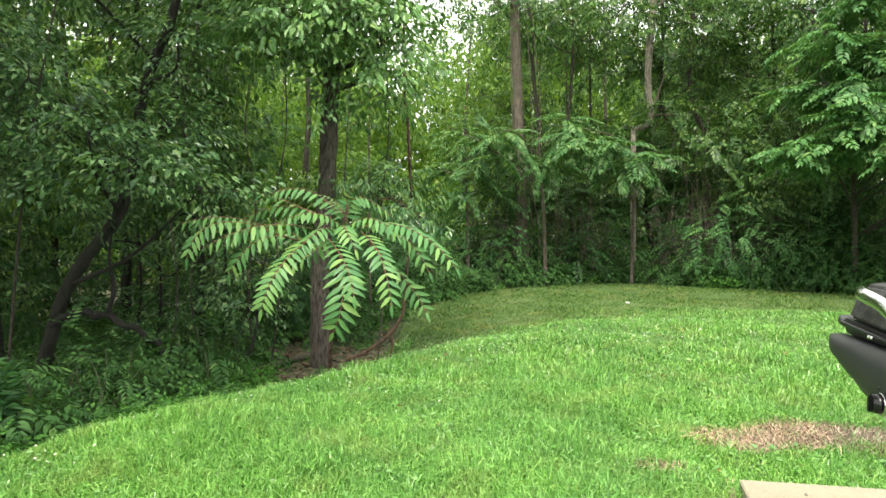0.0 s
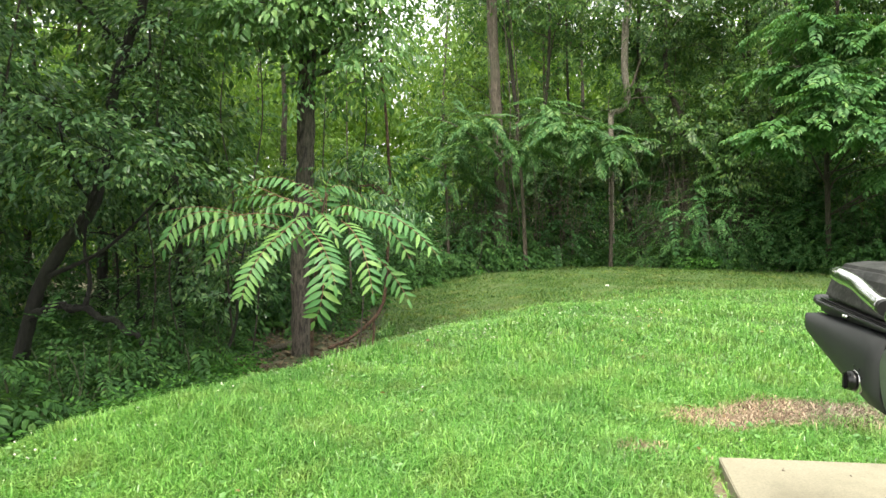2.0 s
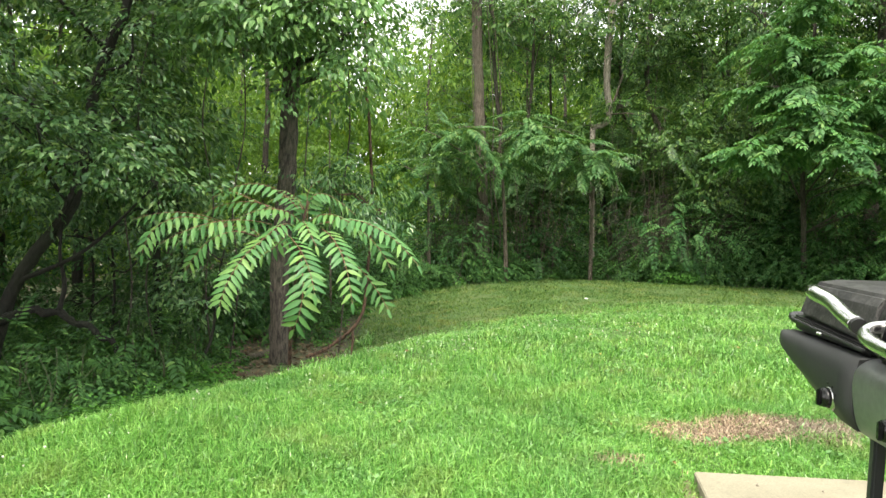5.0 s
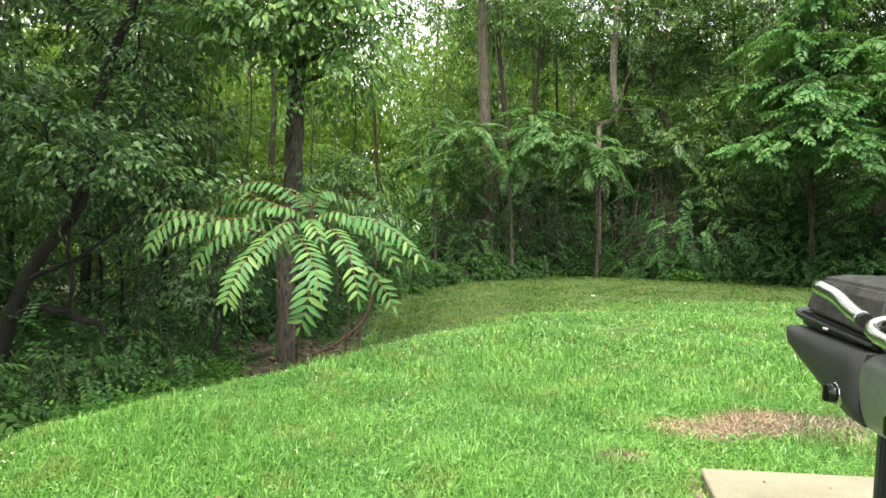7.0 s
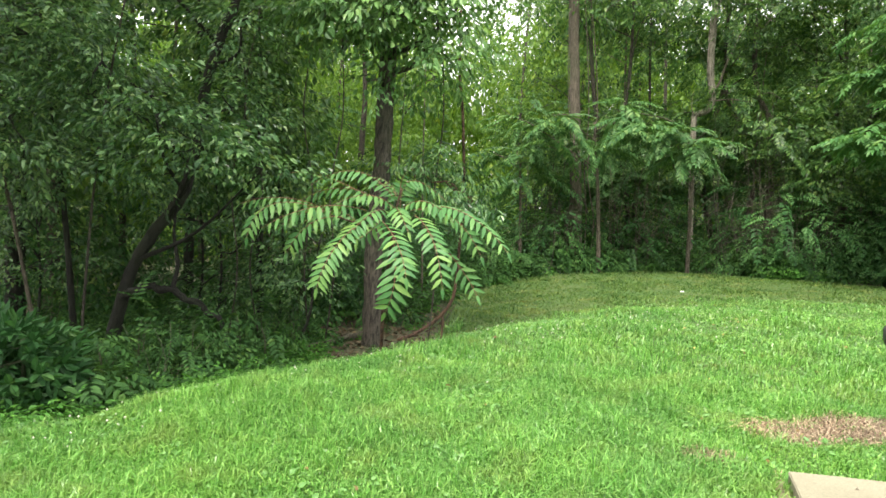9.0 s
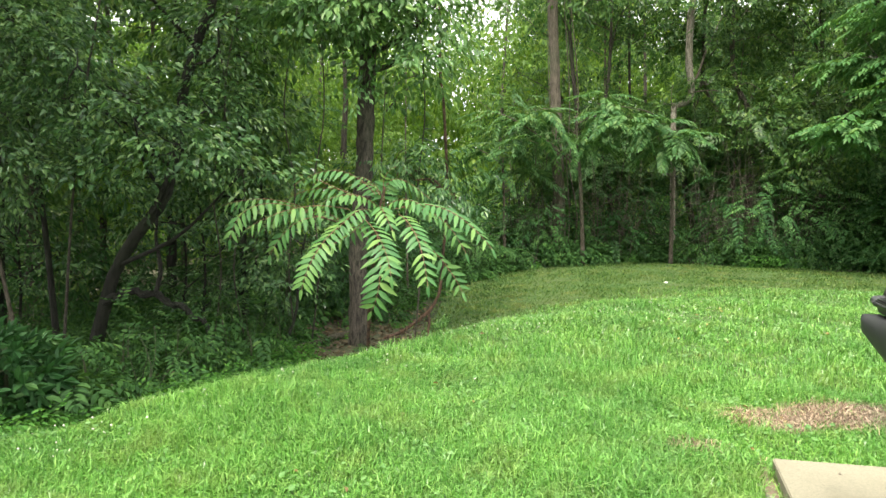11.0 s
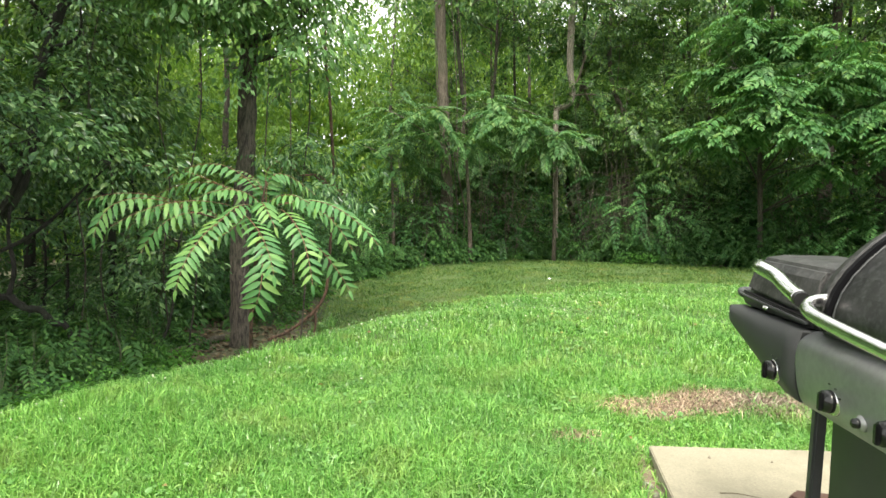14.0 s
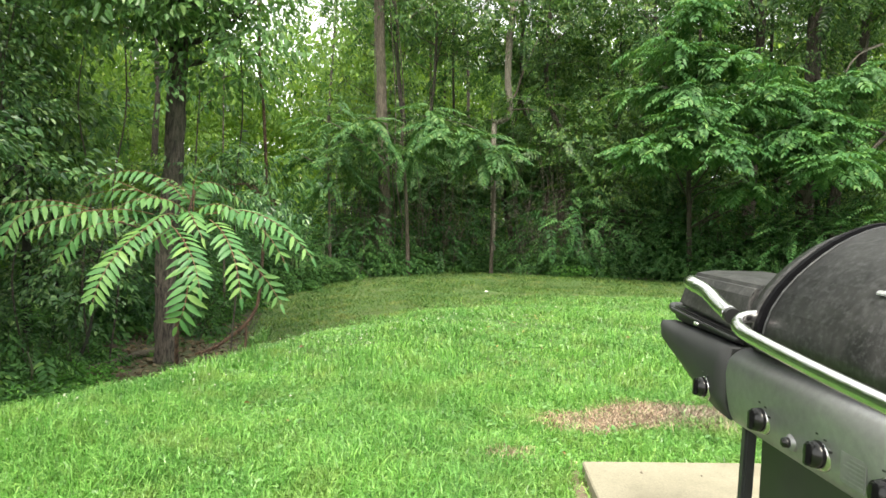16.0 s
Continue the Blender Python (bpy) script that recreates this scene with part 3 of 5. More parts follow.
# extra tree left of the view, there only to darken the lawn's corner
tree("unseen tree added beside the lawn to shade its corner", [(-5.4, 0.2, g(-5.4, 0.2) - 0.05), (-5.3, 0.2, 1.9), (-4.9, 0.3, 4.3), (-4.6, 0.4, 7.8)], 0.13, 0.05,
     [(-3.6, -0.2, 5.5, 1.0, 0.5, 90), (-4.2, 0.8, 5.2, 0.8, 0.5, 60), (-4.6, 0.4, 6.6, 1.2, 0.6, 110), (-4.4, -0.9, 5.8, 1.0, 0.5, 90)], "woods", LEAF_WOODS, BARK, 30)

# trees round the far end of the lawn
tree("tall straight grey-brown tree at the wood's edge",
     [(1.84, 15.5, g(1.84, 15.5) - 0.05), (1.80, 15.5, 1.2), (1.70, 15.5, 3.1), (1.55, 15.5, 6.0), (1.4, 15.6, 12.0)], 0.15, 0.09,
     clumps_in(70, (1.5, 15.3, 8.2), (2.8, 1.8, 2.8), 10, 1.1, 0.7, 75) + [(2.3, 14.9, 5.6, 0.8, 0.6, 55)],
     "woods", LEAF_WOODS, BARK_GREY, 31, flare=0.06)
bent = tree("pale tree whose trunk bends sharply sideways",
     [(4.60, 16.3, g(4.60, 16.3) - 0.05), (4.53, 16.3, 1.6), (4.49, 16.3, 3.36), (4.53, 16.3, 3.54), (4.68, 16.3, 3.60), (4.82, 16.3, 3.70), (4.88, 16.3, 3.98), (4.80, 16.3, 4.56), (4.80, 16.3, 5.5), (4.86, 16.3, 6.3), (5.1, 16.4, 11)], 0.058, 0.092,
     clumps_in(71, (5.2, 16.2, 8.6), (2.4, 1.6, 2.4), 9, 1.0, 0.7, 70) + [(5.9, 15.9, 5.6, 0.7, 0.6, 50), (4.1, 15.8, 6.0, 0.8, 0.6, 50)],
     "woods", LEAF_WOODS, BARK_PALE, 32)


for pts, r in (([(4.87, 16.3, 3.98), (5.02, 16.28, 4.3), (5.09, 16.25, 4.57), (5.22, 16.2, 4.97), (5.5, 16.2, 5.6)], 0.034), ([(4.86, 16.3, 3.86), (5.2, 15.95, 3.86), (5.55, 15.8, 3.80), (5.9, 15.7, 3.98), (6.2, 15.6, 3.80)], 0.018), ([(5.2, 15.95, 3.86), (5.32, 15.9, 3.5), (5.28, 15.9, 3.1)], 0.010), ([(4.50, 16.3, 3.42), (4.40, 16.2, 3.7), (4.42, 16.2, 4.05)], 0.014)):
    stem_part("limb", pts, r, r * 0.35, BARK_GREY, bent, np.array(bent.location), rngs, 7, 0.06)


def ailanthus(label, foot, top, r, clumps, seed, spread=1.0, bark=None):
    (x, y), (tx, ty, tz) = foot, top
    return tree(label, [(x, y, g(x, y) - 0.04), (x * 0.6 + tx * 0.4, y * 0.6 + ty * 0.4, tz * 0.5), (tx, ty, tz)], r, r * 0.5, clumps, "ailanthus", LEAF_AIL, bark or BARK_GREY, seed, limbs=9, twigs=2, spread=spread)


ailanthus("young pale-stemmed tree with drooping feathery compound leaves", (4.18, 15.0), (4.14, 14.9, 2.9), 0.048,
          [(3.95, 14.0, 2.75, 0.3, 0.5, 26), (3.45, 14.0, 2.90, 0.35, 0.5, 24), (2.9, 14.3, 3.0, 0.4, 0.4, 18), (3.5, 14.2, 2.45, 0.25, 0.5, 12), (2.6, 14.6, 3.35, 0.4, 0.5, 12)], 33)
ailanthus("young tree with drooping feathery compound leaves", (2.3, 15.0), (2.0, 14.6, 3.1), 0.05,
          [(2.1, 14.2, 2.65, 0.5, 0.6, 16), (1.4, 14.3, 3.2, 0.6, 0.7, 24), (2.5, 14.6, 3.1, 0.5, 0.7, 16), (0.8, 14.8, 2.7, 0.6, 0.8, 18), (0.3, 14.9, 3.2, 0.5, 0.7, 12)], 34)
ailanthus("young tree with feathery compound leaves in the shade", (0.6, 15.3), (0.5, 15.2, 2.2), 0.04,
          [(0.5, 15.0, 2.0, 0.6, 0.5, 18), (0.0, 15.0, 2.4, 0.5, 0.5, 16)], 35)
# broad spreading crown beyond the grill
tree("broad young tree with layered feathery compound leaves",
     [(8.16, 13.4, g(8.16, 13.4) - 0.05), (8.05, 13.35, 1.3), (7.96, 13.3, 2.4), (7.9, 13.1, 3.8), (7.9, 13.0, 5.6)], 0.058, 0.028,
     [(6.4, 12.6, 2.7, 0.6, 0.42, 71), (7.1, 12.2, 3.1, 0.75, 0.42, 101), (7.9, 11.9, 2.75, 0.75, 0.42, 101), (8.8, 11.6, 2.9, 0.8, 0.42, 110), (9.5, 11.3, 2.5, 0.7, 0.42, 85), (7.0, 12.6, 3.9, 0.7, 0.42, 92),
      (7.9, 12.3, 3.7, 0.8, 0.42, 110), (8.9, 12.0, 3.8, 0.8, 0.42, 110), (9.8, 11.7, 3.4, 0.8, 0.42, 101), (7.4, 12.7, 4.7, 0.7, 0.42, 85), (8.4, 12.5, 4.6, 0.8, 0.42, 92), (7.6, 12.8, 5.4, 0.6, 0.42, 63), (10.3, 11.6, 2.7, 0.7, 0.42, 76), (8.4, 12.2, 2.1, 0.5, 0.42, 42), (10.6, 12.0, 4.2, 0.8, 0.42, 85)],
     "pinnate", LEAF_SPRAY, BARK, 36, limbs=15, spread=1.0)
for i, (x, y, r, lean) in enumerate([(10.7, 13.2, 0.22, 0.0), (10.2, 14.4, 0.15, 0.1), (11.6, 13.6, 0.14, 1.2)]):
    z = g(x, y)
    stout = tree("thick dark tree standing in the wood", [(x, y, z - 0.05), (x + lean * 0.1, y, z + 1.5), (x + lean * 0.5, y, z + 4.5), (x + lean, y, z + 11)], r, r * 0.55,
         clumps_in(90 + i, (x + lean, y, z + 8.0), (2.4, 2, 2.2), 14, 1.0, 0.7, 70), "woods", LEAF_WOODS, BARK, 50 + i, group="trees of the far wood", flare=0.05)

for pts, r, bark in (([(11.95, 13.6, 3.7), (11.5, 12.3, 3.26), (11.13, 11.6, 3.09), (10.82, 11.45, 2.90), (10.57, 11.4, 2.72), (10.2, 11.3, 2.66)], 0.060, BARK), ([(12.1, 13.6, 5.2), (11.6, 12.5, 5.05), (11.28, 12.0, 4.94), (10.76, 12.0, 4.70), (10.50, 12.0, 4.34), (10.61, 12.0, 4.07), (10.75, 12.0, 3.9)], 0.022, BARK_PALE), ([(12.0, 13.6, 4.6), (11.6, 12.3, 4.48), (10.91, 12.0, 4.43), (10.4, 11.9, 4.3)], 0.018, BARK_PALE)):
    stem_part("limb", pts, r, r * 0.45, bark, stout, np.array(stout.location), rngs, 8, 0.06)

# the rest of the wood: edge trees, then deep trees
rngw = np.random.default_rng(21)
spots = [(-4.3, 12.2), (-3.3, 16.5), (1.9, 17.4), (3.3, 17.4), (9.6, 16.8), (11.6, 15.4), (8.2, 17.6), (13.2, 15.8), (7.0, 19.5), (6.4, 16.4), (7.6, 15.6), (9.0, 15.8), (12.4, 12.0), (13.6, 10.2), (-5.2, 14.2), (3.9, 19.0), (-5.8, 13.0), (6.0, 18.6), (14.6, 13.0), (2.6, 21.0), (2.9, 20)]
for i, (x, y) in enumerate(spots):
    z, h, lean = g(x, y), rngw.uniform(9, 12), rngw.uniform(-0.5, 0.5)
    r = rngw.uniform(0.05, 0.11)
    tree("slender tree with a high leafy crown", [(x, y, z - 0.05), (x + lean * 0.3 + rngw.normal() * 0.12, y, z + 1.6), (x + lean * 0.5 + rngw.normal() * 0.32, y, z + 3.2), (x + lean * 0.7 + rngw.normal() * 0.45, y, z + 5), (x + lean, y, z + h)], r, r * 0.35,
         clumps_in(100 + i, (x + lean, y - 0.3, z + h * 0.66), (2.1, 1.7, h * 0.24), 5 if 0.5 < x < 3.5 else 6 if x < 5 else 10, 0.9, 0.65, 40) + clumps_in(130 + i, (x + lean * 0.5, y - 0.5, z + 3.1), (1.7, 1.0, 1.4), 9, 0.6, 0.65, 40),
         "woods" if i % 3 == 1 else "woods_pinnate", (LEAF_WOODS, LEAF_FAR_LIT if x < 2 else LEAF_WOODS, LEAF_AIL)[i % 3], BARK if i % 4 else BARK_GREY, 150 + i, limbs=6, twigs=3, group="trees of the far wood")
n = 0
while n < 30:
    a, d = rngw.uniform(-54, 46), rngw.uniform(12, 38)
    x, y = d * math.sin(radians(-a)), d * math.cos(radians(a))
    if inside(LAWN, np.array([x]), np.array([y]))[0] or (d < 22 and -38 < -a - 0 < 60 and -a > -14):
        continue
    if -8 < -a < 1 or -28 < -a < -24 or -17 < -a < -11:
        continue
    z, h = g(x, y), rngw.uniform(9, 14)
    r = rngw.uniform(0.07, 0.16)
    lean = rngw.uniform(-0.6, 0.6)
    # distant left and middle trees get the lit green, the others the dark
    tree("tall tree deep in the wood", [(x, y, z - 0.05), (x + lean * 0.3 + rngw.normal() * 0.25, y, z + 2), (x + lean * 0.6 + rngw.normal() * 0.4, y, z + 4.5), (x + lean, y, z + h)], r, r * 0.3,
         clumps_in(200 + n, (x + lean, y, z + h * 0.62), (2.6, 2.4, h * 0.3), 7 if x < -0.45 * y else 11, 1.2, 0.7, 26) + ([] if -0.62 < x / y < -0.48 else clumps_in(260 + n, (x, y, z + 1.8), (2.0, 1.6, 1.4), 6, 1.0, 0.7, 18)),
         "deep", LEAF_FAR_LIT if d > 17 and x < 6 else LEAF_WOODS, BARK, 300 + n, limbs=4, twigs=1, group="trees deep in the wood")
    n += 1

for n, (a, d) in enumerate([(-9.6, 29), (-13.2, 27), (-15.6, 33), (4.6, 30), (6.8, 27), (8.6, 33)]):
    x, y = d * math.sin(radians(a)), d * math.cos(radians(a))
    z = g(x, y)
    tree("tall tree deep in the wood", [(x, y, z - 0.05), (x + 0.2, y, z + 2.5), (x - 0.1, y, z + 5), (x + 0.3, y, z + 12)], 0.11, 0.03,
         clumps_in(350 + n, (x, y, z + 7.2), (1.5, 1.5, 3.6), 13, 1.0, 0.8, 30) + clumps_in(380 + n, (x, y, z + 2.4), (1.6, 1.4, 1.6), 6, 1.0, 0.7, 20),
         "deep", LEAF_FAR_LIT, BARK, 390 + n, limbs=4, twigs=1, group="trees deep in the wood")

# far woods that close the view
rngf = np.random.default_rng(77)
cl = []
for a in np.linspace(-48, 52, 74):
    d = rngf.uniform(36, 46)
    x, y = d * math.sin(radians(a)), d * math.cos(radians(a))
    gap = -4.6 < a < -0.6 or -26.4 < a < -25.0
    for zz, k in ((0.5, 18), (2.5, 38), (4.5, 44), (6.5, 48), (8.5, 54), (10.5, 40), (12.5, 16)):
        if gap and zz > 7:
            continue
        k = k * 2.6 if gap else k
        if a > 18 and zz < 4:
            k *= 2.2
        if -33 < a < -27 and zz < 4 or -15.5 < a < -12 and zz < 8:
            k *= 0.35
        if (3 < a < 9 or 19 < a < 23) and zz > 9:
            k *= 0.5
        cl.append((x + rngf.normal() * 1.2, y + rngf.normal() * 2, g(x, y) + zz + rngf.uniform(-1, 1), 2.2, 0.8, k))
v, f = crown_mesh(rngf, cl, "deep", 1.9)
tagged(new("far_woods", tri_mesh("far_woods", v, f, LEAF_FAR_LIT)), "distant woods in pale green brightened for lit canopy", "woods", kind="stuff")

# ---------------------------------------------------------------- undergrowth


def shrub(seed, h, r, count, kind, leaves, label):
    rng = np.random.default_rng(seed)
    root = new("shrub")
    tagged(root, label, "shrub", "shrubs at the wood's edge")
    stems = []
    for k in range(5):
        end = np.array([rng.normal() * r * 0.5, rng.normal() * r * 0.5, h * rng.uniform(0.6, 0.95)])
        stems.append(tube(curve_points([(rng.normal() * 0.03, rng.normal() * 0.03, -0.05), end * 0.5 + rng.normal(size=3) * 0.04, end], 2), 0.008, 0.003, 3))
    for v, f in stems:
        part_np("stem", v, f, STALK, root)
    v, f = crown_mesh(rng, [(0, 0, h * 0.6, r, h * 0.5 / r, count), (rng.normal() * r * 0.4, rng.normal() * r * 0.4, h * 0.3, r * 0.9, h * 0.3 / r, count * 0.6)], kind)
    part_np("leaves", v, f, leaves, root)
    return root


KINDS = [shrub(500, 0.45, 0.30, 30, "herb", LEAF_UNDER, "low green herb in the shade of the wood"),
         shrub(501, 0.75, 0.45, 22, "fern", LEAF_UNDER, "fern-like seedling with feathery compound leaves"),
         shrub(502, 0.95, 0.5, 46, "bush", LEAF_UNDER, "leafy green bush at the wood's edge"),
         shrub(503, 0.28, 0.28, 26, "herb", LEAF_HERB, "low bright green weeds at the lawn's edge"),
         # the next two bushes carry the shade in their leaf colour
         shrub(504, 1.4, 0.65, 44, "fern", LEAF_BUSH_SHADE, "tall bush with feathery leaves coloured for deep shade"),
         shrub(505, 1.6, 0.75, 64, "bush", LEAF_BUSH_SHADE, "tall leafy bush, leaves coloured for the wood's shade"),
         shrub(506, 1.15, 0.55, 36, "fern", LEAF_UNDER, "ferny green seedling at the far end of the lawn"),
         shrub(507, 0.55, 0.45, 60, "bush", LEAF_UNDER, "low leafy bush at the far end of the lawn"),
         shrub(508, 1.3, 0.7, 46, "fern", LEAF_SPRAY, "tall ferny seedling with compound leaves under the trees")]
EDGE = [(-3.2, 3.0), (-2.92, 3.6), (-2.65, 4.15), (-2.3, 4.7), (-1.95, 5.35), (-1.8, 6.2), (-2.0, 7.4), (-1.7, 8.8), (-1.0, 9.6), (-0.9, 12.6), (0.4, 14.8), (2.8, 15.5), (5.3, 15.3), (7.6, 14.0), (9.5, 12.1), (12, 9.6), (14, 8.3)]
rngu = np.random.default_rng(8)
used = set()
ep = np.array(EDGE)
seg = np.linalg.norm(np.diff(ep, axis=0), axis=1)
run = np.r_[0, np.cumsum(seg)]


def put_shrub(k, x, y, scale):
    # bare soil lies along the lawn's edge by the vine-hung tree
    if any(math.hypot(x - a, y - b) < (0.34 if a < -1.5 else 0.27) for a, b in ((-2.2, 6.9), (-2.1, 7.2), (-1.9, 7.5), (-1.65, 7.8), (-1.4, 8.1), (-1.0, 8.3), (-0.7, 8.4))):
        return
    m = pose(x, y, g(x, y) - 0.02, 0, 0, rngu.uniform(0, 360)) @ Matrix.Scale(scale, 4)
    if k in used:
        ob = copy_thing(KINDS[k], m)
        ob.matrix_basis = m
    else:
        used.add(k)
        KINDS[k].matrix_basis = m


for i in range(130):
    s = rngu.uniform(0, run[-1])
    x, y = np.interp(s, run, ep[:, 0]), np.interp(s, run, ep[:, 1])
    j = min(np.searchsorted(run, s, "right") - 1, len(seg) - 1)
    d = (ep[j + 1] - ep[j]) / seg[j]
    off = rngu.uniform(0.12, 1.9) if y < 9 or i % 3 else rngu.uniform(0.0, 0.4)
    x, y = x - d[1] * off, y + d[0] * off
    if math.hypot(x + 1.4, y - 8.0) < 0.4 or math.hypot(x + 1.7, y - 7.2) < 0.3:
        continue
    k = int(rngu.choice([0, 3])) if off < 0.45 else int(rngu.choice([2, 1, 2, 4, 5, 5] if y > 9 else [0, 1, 0, 3, 0, 1]))
    put_shrub(k, x, y, rngu.uniform(0.75, 1.25) * (1.0 if y > 9 else 0.75))
for i in range(40):
    a, d = rngu.uniform(-50, 42), rngu.uniform(16, 24)
    if -a < -8:
        d = rngu.uniform(8.5, 17)
    x, y = d * math.sin(radians(-a)), d * math.cos(radians(a))
    if (-36 < -a < -17 and i % 3) or -16.5 < -a < -10.5 or -33 < -a < -26.5:
        continue
    if not inside(LAWN, np.array([x]), np.array([y]))[0]:
        put_shrub(4 + i % 2, x, y, rngu.uniform(1.2, 2.1))

for i in range(14):
    a, d = rngu.uniform(24, 45), rngu.uniform(16.5, 21)
    put_shrub(4 + i % 2, d * math.sin(radians(a)), d * math.cos(radians(a)), rngu.uniform(1.3, 1.9))
for i in range(12):
    x, y = rngu.uniform(-6.2, -2.3), rngu.uniform(7.4, 11.5)
    if -0.62 < x / y < -0.48:
        continue
    put_shrub(int(rngu.choice([1, 2, 0, 2, 1])), x, y, rngu.uniform(0.6, 1.1))

# lush broad-leaved bush in the near corner of the wood, its shade in the leaf colour
bush = tree("lush bush with whorls of long pointed leaves, green darkened for shade", [(-3.18, 4.35, g(-3.18, 4.35) - 0.03), (-3.18, 4.35, 0.0), (-3.16, 4.33, 0.28)], 0.02, 0.008,
            [(-3.16, 4.3, 0.12, 0.34, 0.85, 95), (-3.45, 4.35, 0.16, 0.34, 0.85, 80), (-3.1, 4.2, -0.12, 0.26, 0.6, 30)], "whorl", LEAF_BUSH_SHADE, STALK, 61, category="shrub", name="bush")
stem_part("root", [(-0.60, 8.4, -0.10), (-0.59, 8.38, -0.22), (-0.61, 8.36, g(-0.61, 8.36) - 0.02)], 0.018, 0.014, BARK_RED, crooked, np.array(crooked.location), rngs, 6)

for i in range(16):
    put_shrub(3 if i % 3 else 0, rngu.uniform(-2.0, -0.5), rngu.uniform(6.9, 9.4), rngu.uniform(0.25, 0.5))

for i, (x, y) in enumerate([(-2.6, 8.9), (-6.2, 9.6), (-3.0, 10.2)]):
    put_shrub((2, 5)[i % 2], x, y, rngu.uniform(1.1, 1.5))
for i, (x, y, h, n) in enumerate([(-2.62, 6.85, 0.50, 5), (-2.30, 6.7, 0.42, 4), (-2.85, 4.62, 0.36, 10), (-2.72, 4.9, 0.3, 8), (-3.2, 5.3, 0.5, 8), (-2.78, 6.3, 0.42, 9)]):
    z = g(x, y)
    tree("young seedling with feathery compound leaves in the hollow", [(x, y, z - 0.03), (x + 0.03, y - 0.03, z + h * 0.6), (x, y - 0.05, z + h)], 0.012, 0.006,
         [(x, y - 0.05, z + h, 0.10, 0.6, n)], "pinnate", LEAF_UNDER, STALK, 900 + i, limbs=0, twigs=0, spread=0.62, group="seedlings in the hollow", category="sapling", name="seedling")

for i in range(12):
    put_shrub((5, 4)[i % 3 == 2], -3.2 - 0.5 * i + rngu.uniform(-0.2, 0.2), rngu.uniform(11.2, 14.0), rngu.uniform(0.9, 1.4))

# ferny seedlings in the hollow
for i in range(15):
    y = rngu.uniform(5.6, 8.6)
    x = -1.9 - 0.28 * max(0.0, 6.6 - y) - rngu.uniform(0.15, 2.6)
    put_shrub(int(rngu.choice([1, 1, 0, 2])) if x > -2.9 else 0, x, y, rngu.uniform(0.55, 0.95))

# ferny seedlings and low bushes along the far end of the lawn
for i in range(76):
    s = rngu.uniform(11.6, 25.5)
    x, y = np.interp(s, run, ep[:, 0]), np.interp(s, run, ep[:, 1])
    j = min(np.searchsorted(run, s, "right") - 1, len(seg) - 1)
    d = (ep[j + 1] - ep[j]) / seg[j]
    if i % 2:
        off, k, size = rngu.uniform(0.15, 1.5), 6, rngu.uniform(0.7, 1.35)
    else:
        off, k, size = rngu.uniform(0.05, 0.6), 7, rngu.uniform(0.6, 1.15)
    put_shrub(k, x - d[1] * off, y + d[0] * off, size)

for i in range(17):
    s = rngu.uniform(18.5, 25.5)
    x, y = np.interp(s, run, ep[:, 0]) + rngu.uniform(0.0, 0.6), np.interp(s, run, ep[:, 1]) + rngu.uniform(0.0, 0.6)
    put_shrub(8, x, y, rngu.uniform(0.75, 1.4))
for i in range(5):
    put_shrub(3, 5.9 + 0.22 * i, 14.72 + rngu.uniform(-0.1, 0.1), rngu.uniform(0.9, 1.5))

# low ground cover over the hollow's floor, and weeds along the lawn's edge
rngk = np.random.default_rng(31)
x, y = rngk.uniform(-4.4, -1.9, 400), rngk.uniform(4.4, 8.0, 400)
k = ~inside(LAWN, x + 0.15, y) & (np.hypot(x + 2.1, y - 7.2) > 0.5)
v, f = crown_mesh(rngk, [(*q, g(*q) + 0.10, 0.24, 0.45, 15) for q in zip(x[k][:130], y[k][:130])], "herb", 0.9)
x, y = rngk.uniform(-6.5, -2.0, 500), rngk.uniform(6.6, 11.0, 500)
k = ~inside(LAWN, x + 0.3, y) & (np.hypot(x + 1.9, y - 7.5) > 0.8)
v, f = join([(v, f), crown_mesh(rngk, [(*q, g(*q) + 0.14, 0.34, 0.5, 15) for q in zip(x[k][:170], y[k][:170])], "bush", 0.75)])
tagged(new("ground_cover", tri_mesh("ground_cover", v, f, LEAF_UNDER)), "low dark green herbs covering the hollow's floor", "herbs", kind="stuff")
edge_run = rngk.uniform(0, 4.6, 90)
x, y = np.interp(edge_run, run, ep[:, 0]) + rngk.uniform(-0.35, 0.12, 90), np.interp(edge_run, run, ep[:, 1]) + rngk.uniform(-0.05, 0.3, 90)
v, f = crown_mesh(rngk, [(*q, g(*q) + 0.08, 0.17, 0.5, 13) for q in zip(x, y)], "herb", 0.7)
tagged(new("edge_weeds", tri_mesh("edge_weeds", v, f, LEAF_HERB)), "low bright green weeds along the lawn's edge", "weeds", kind="stuff")

# thin poles and canes in the wood
rngp = np.random.default_rng(14)
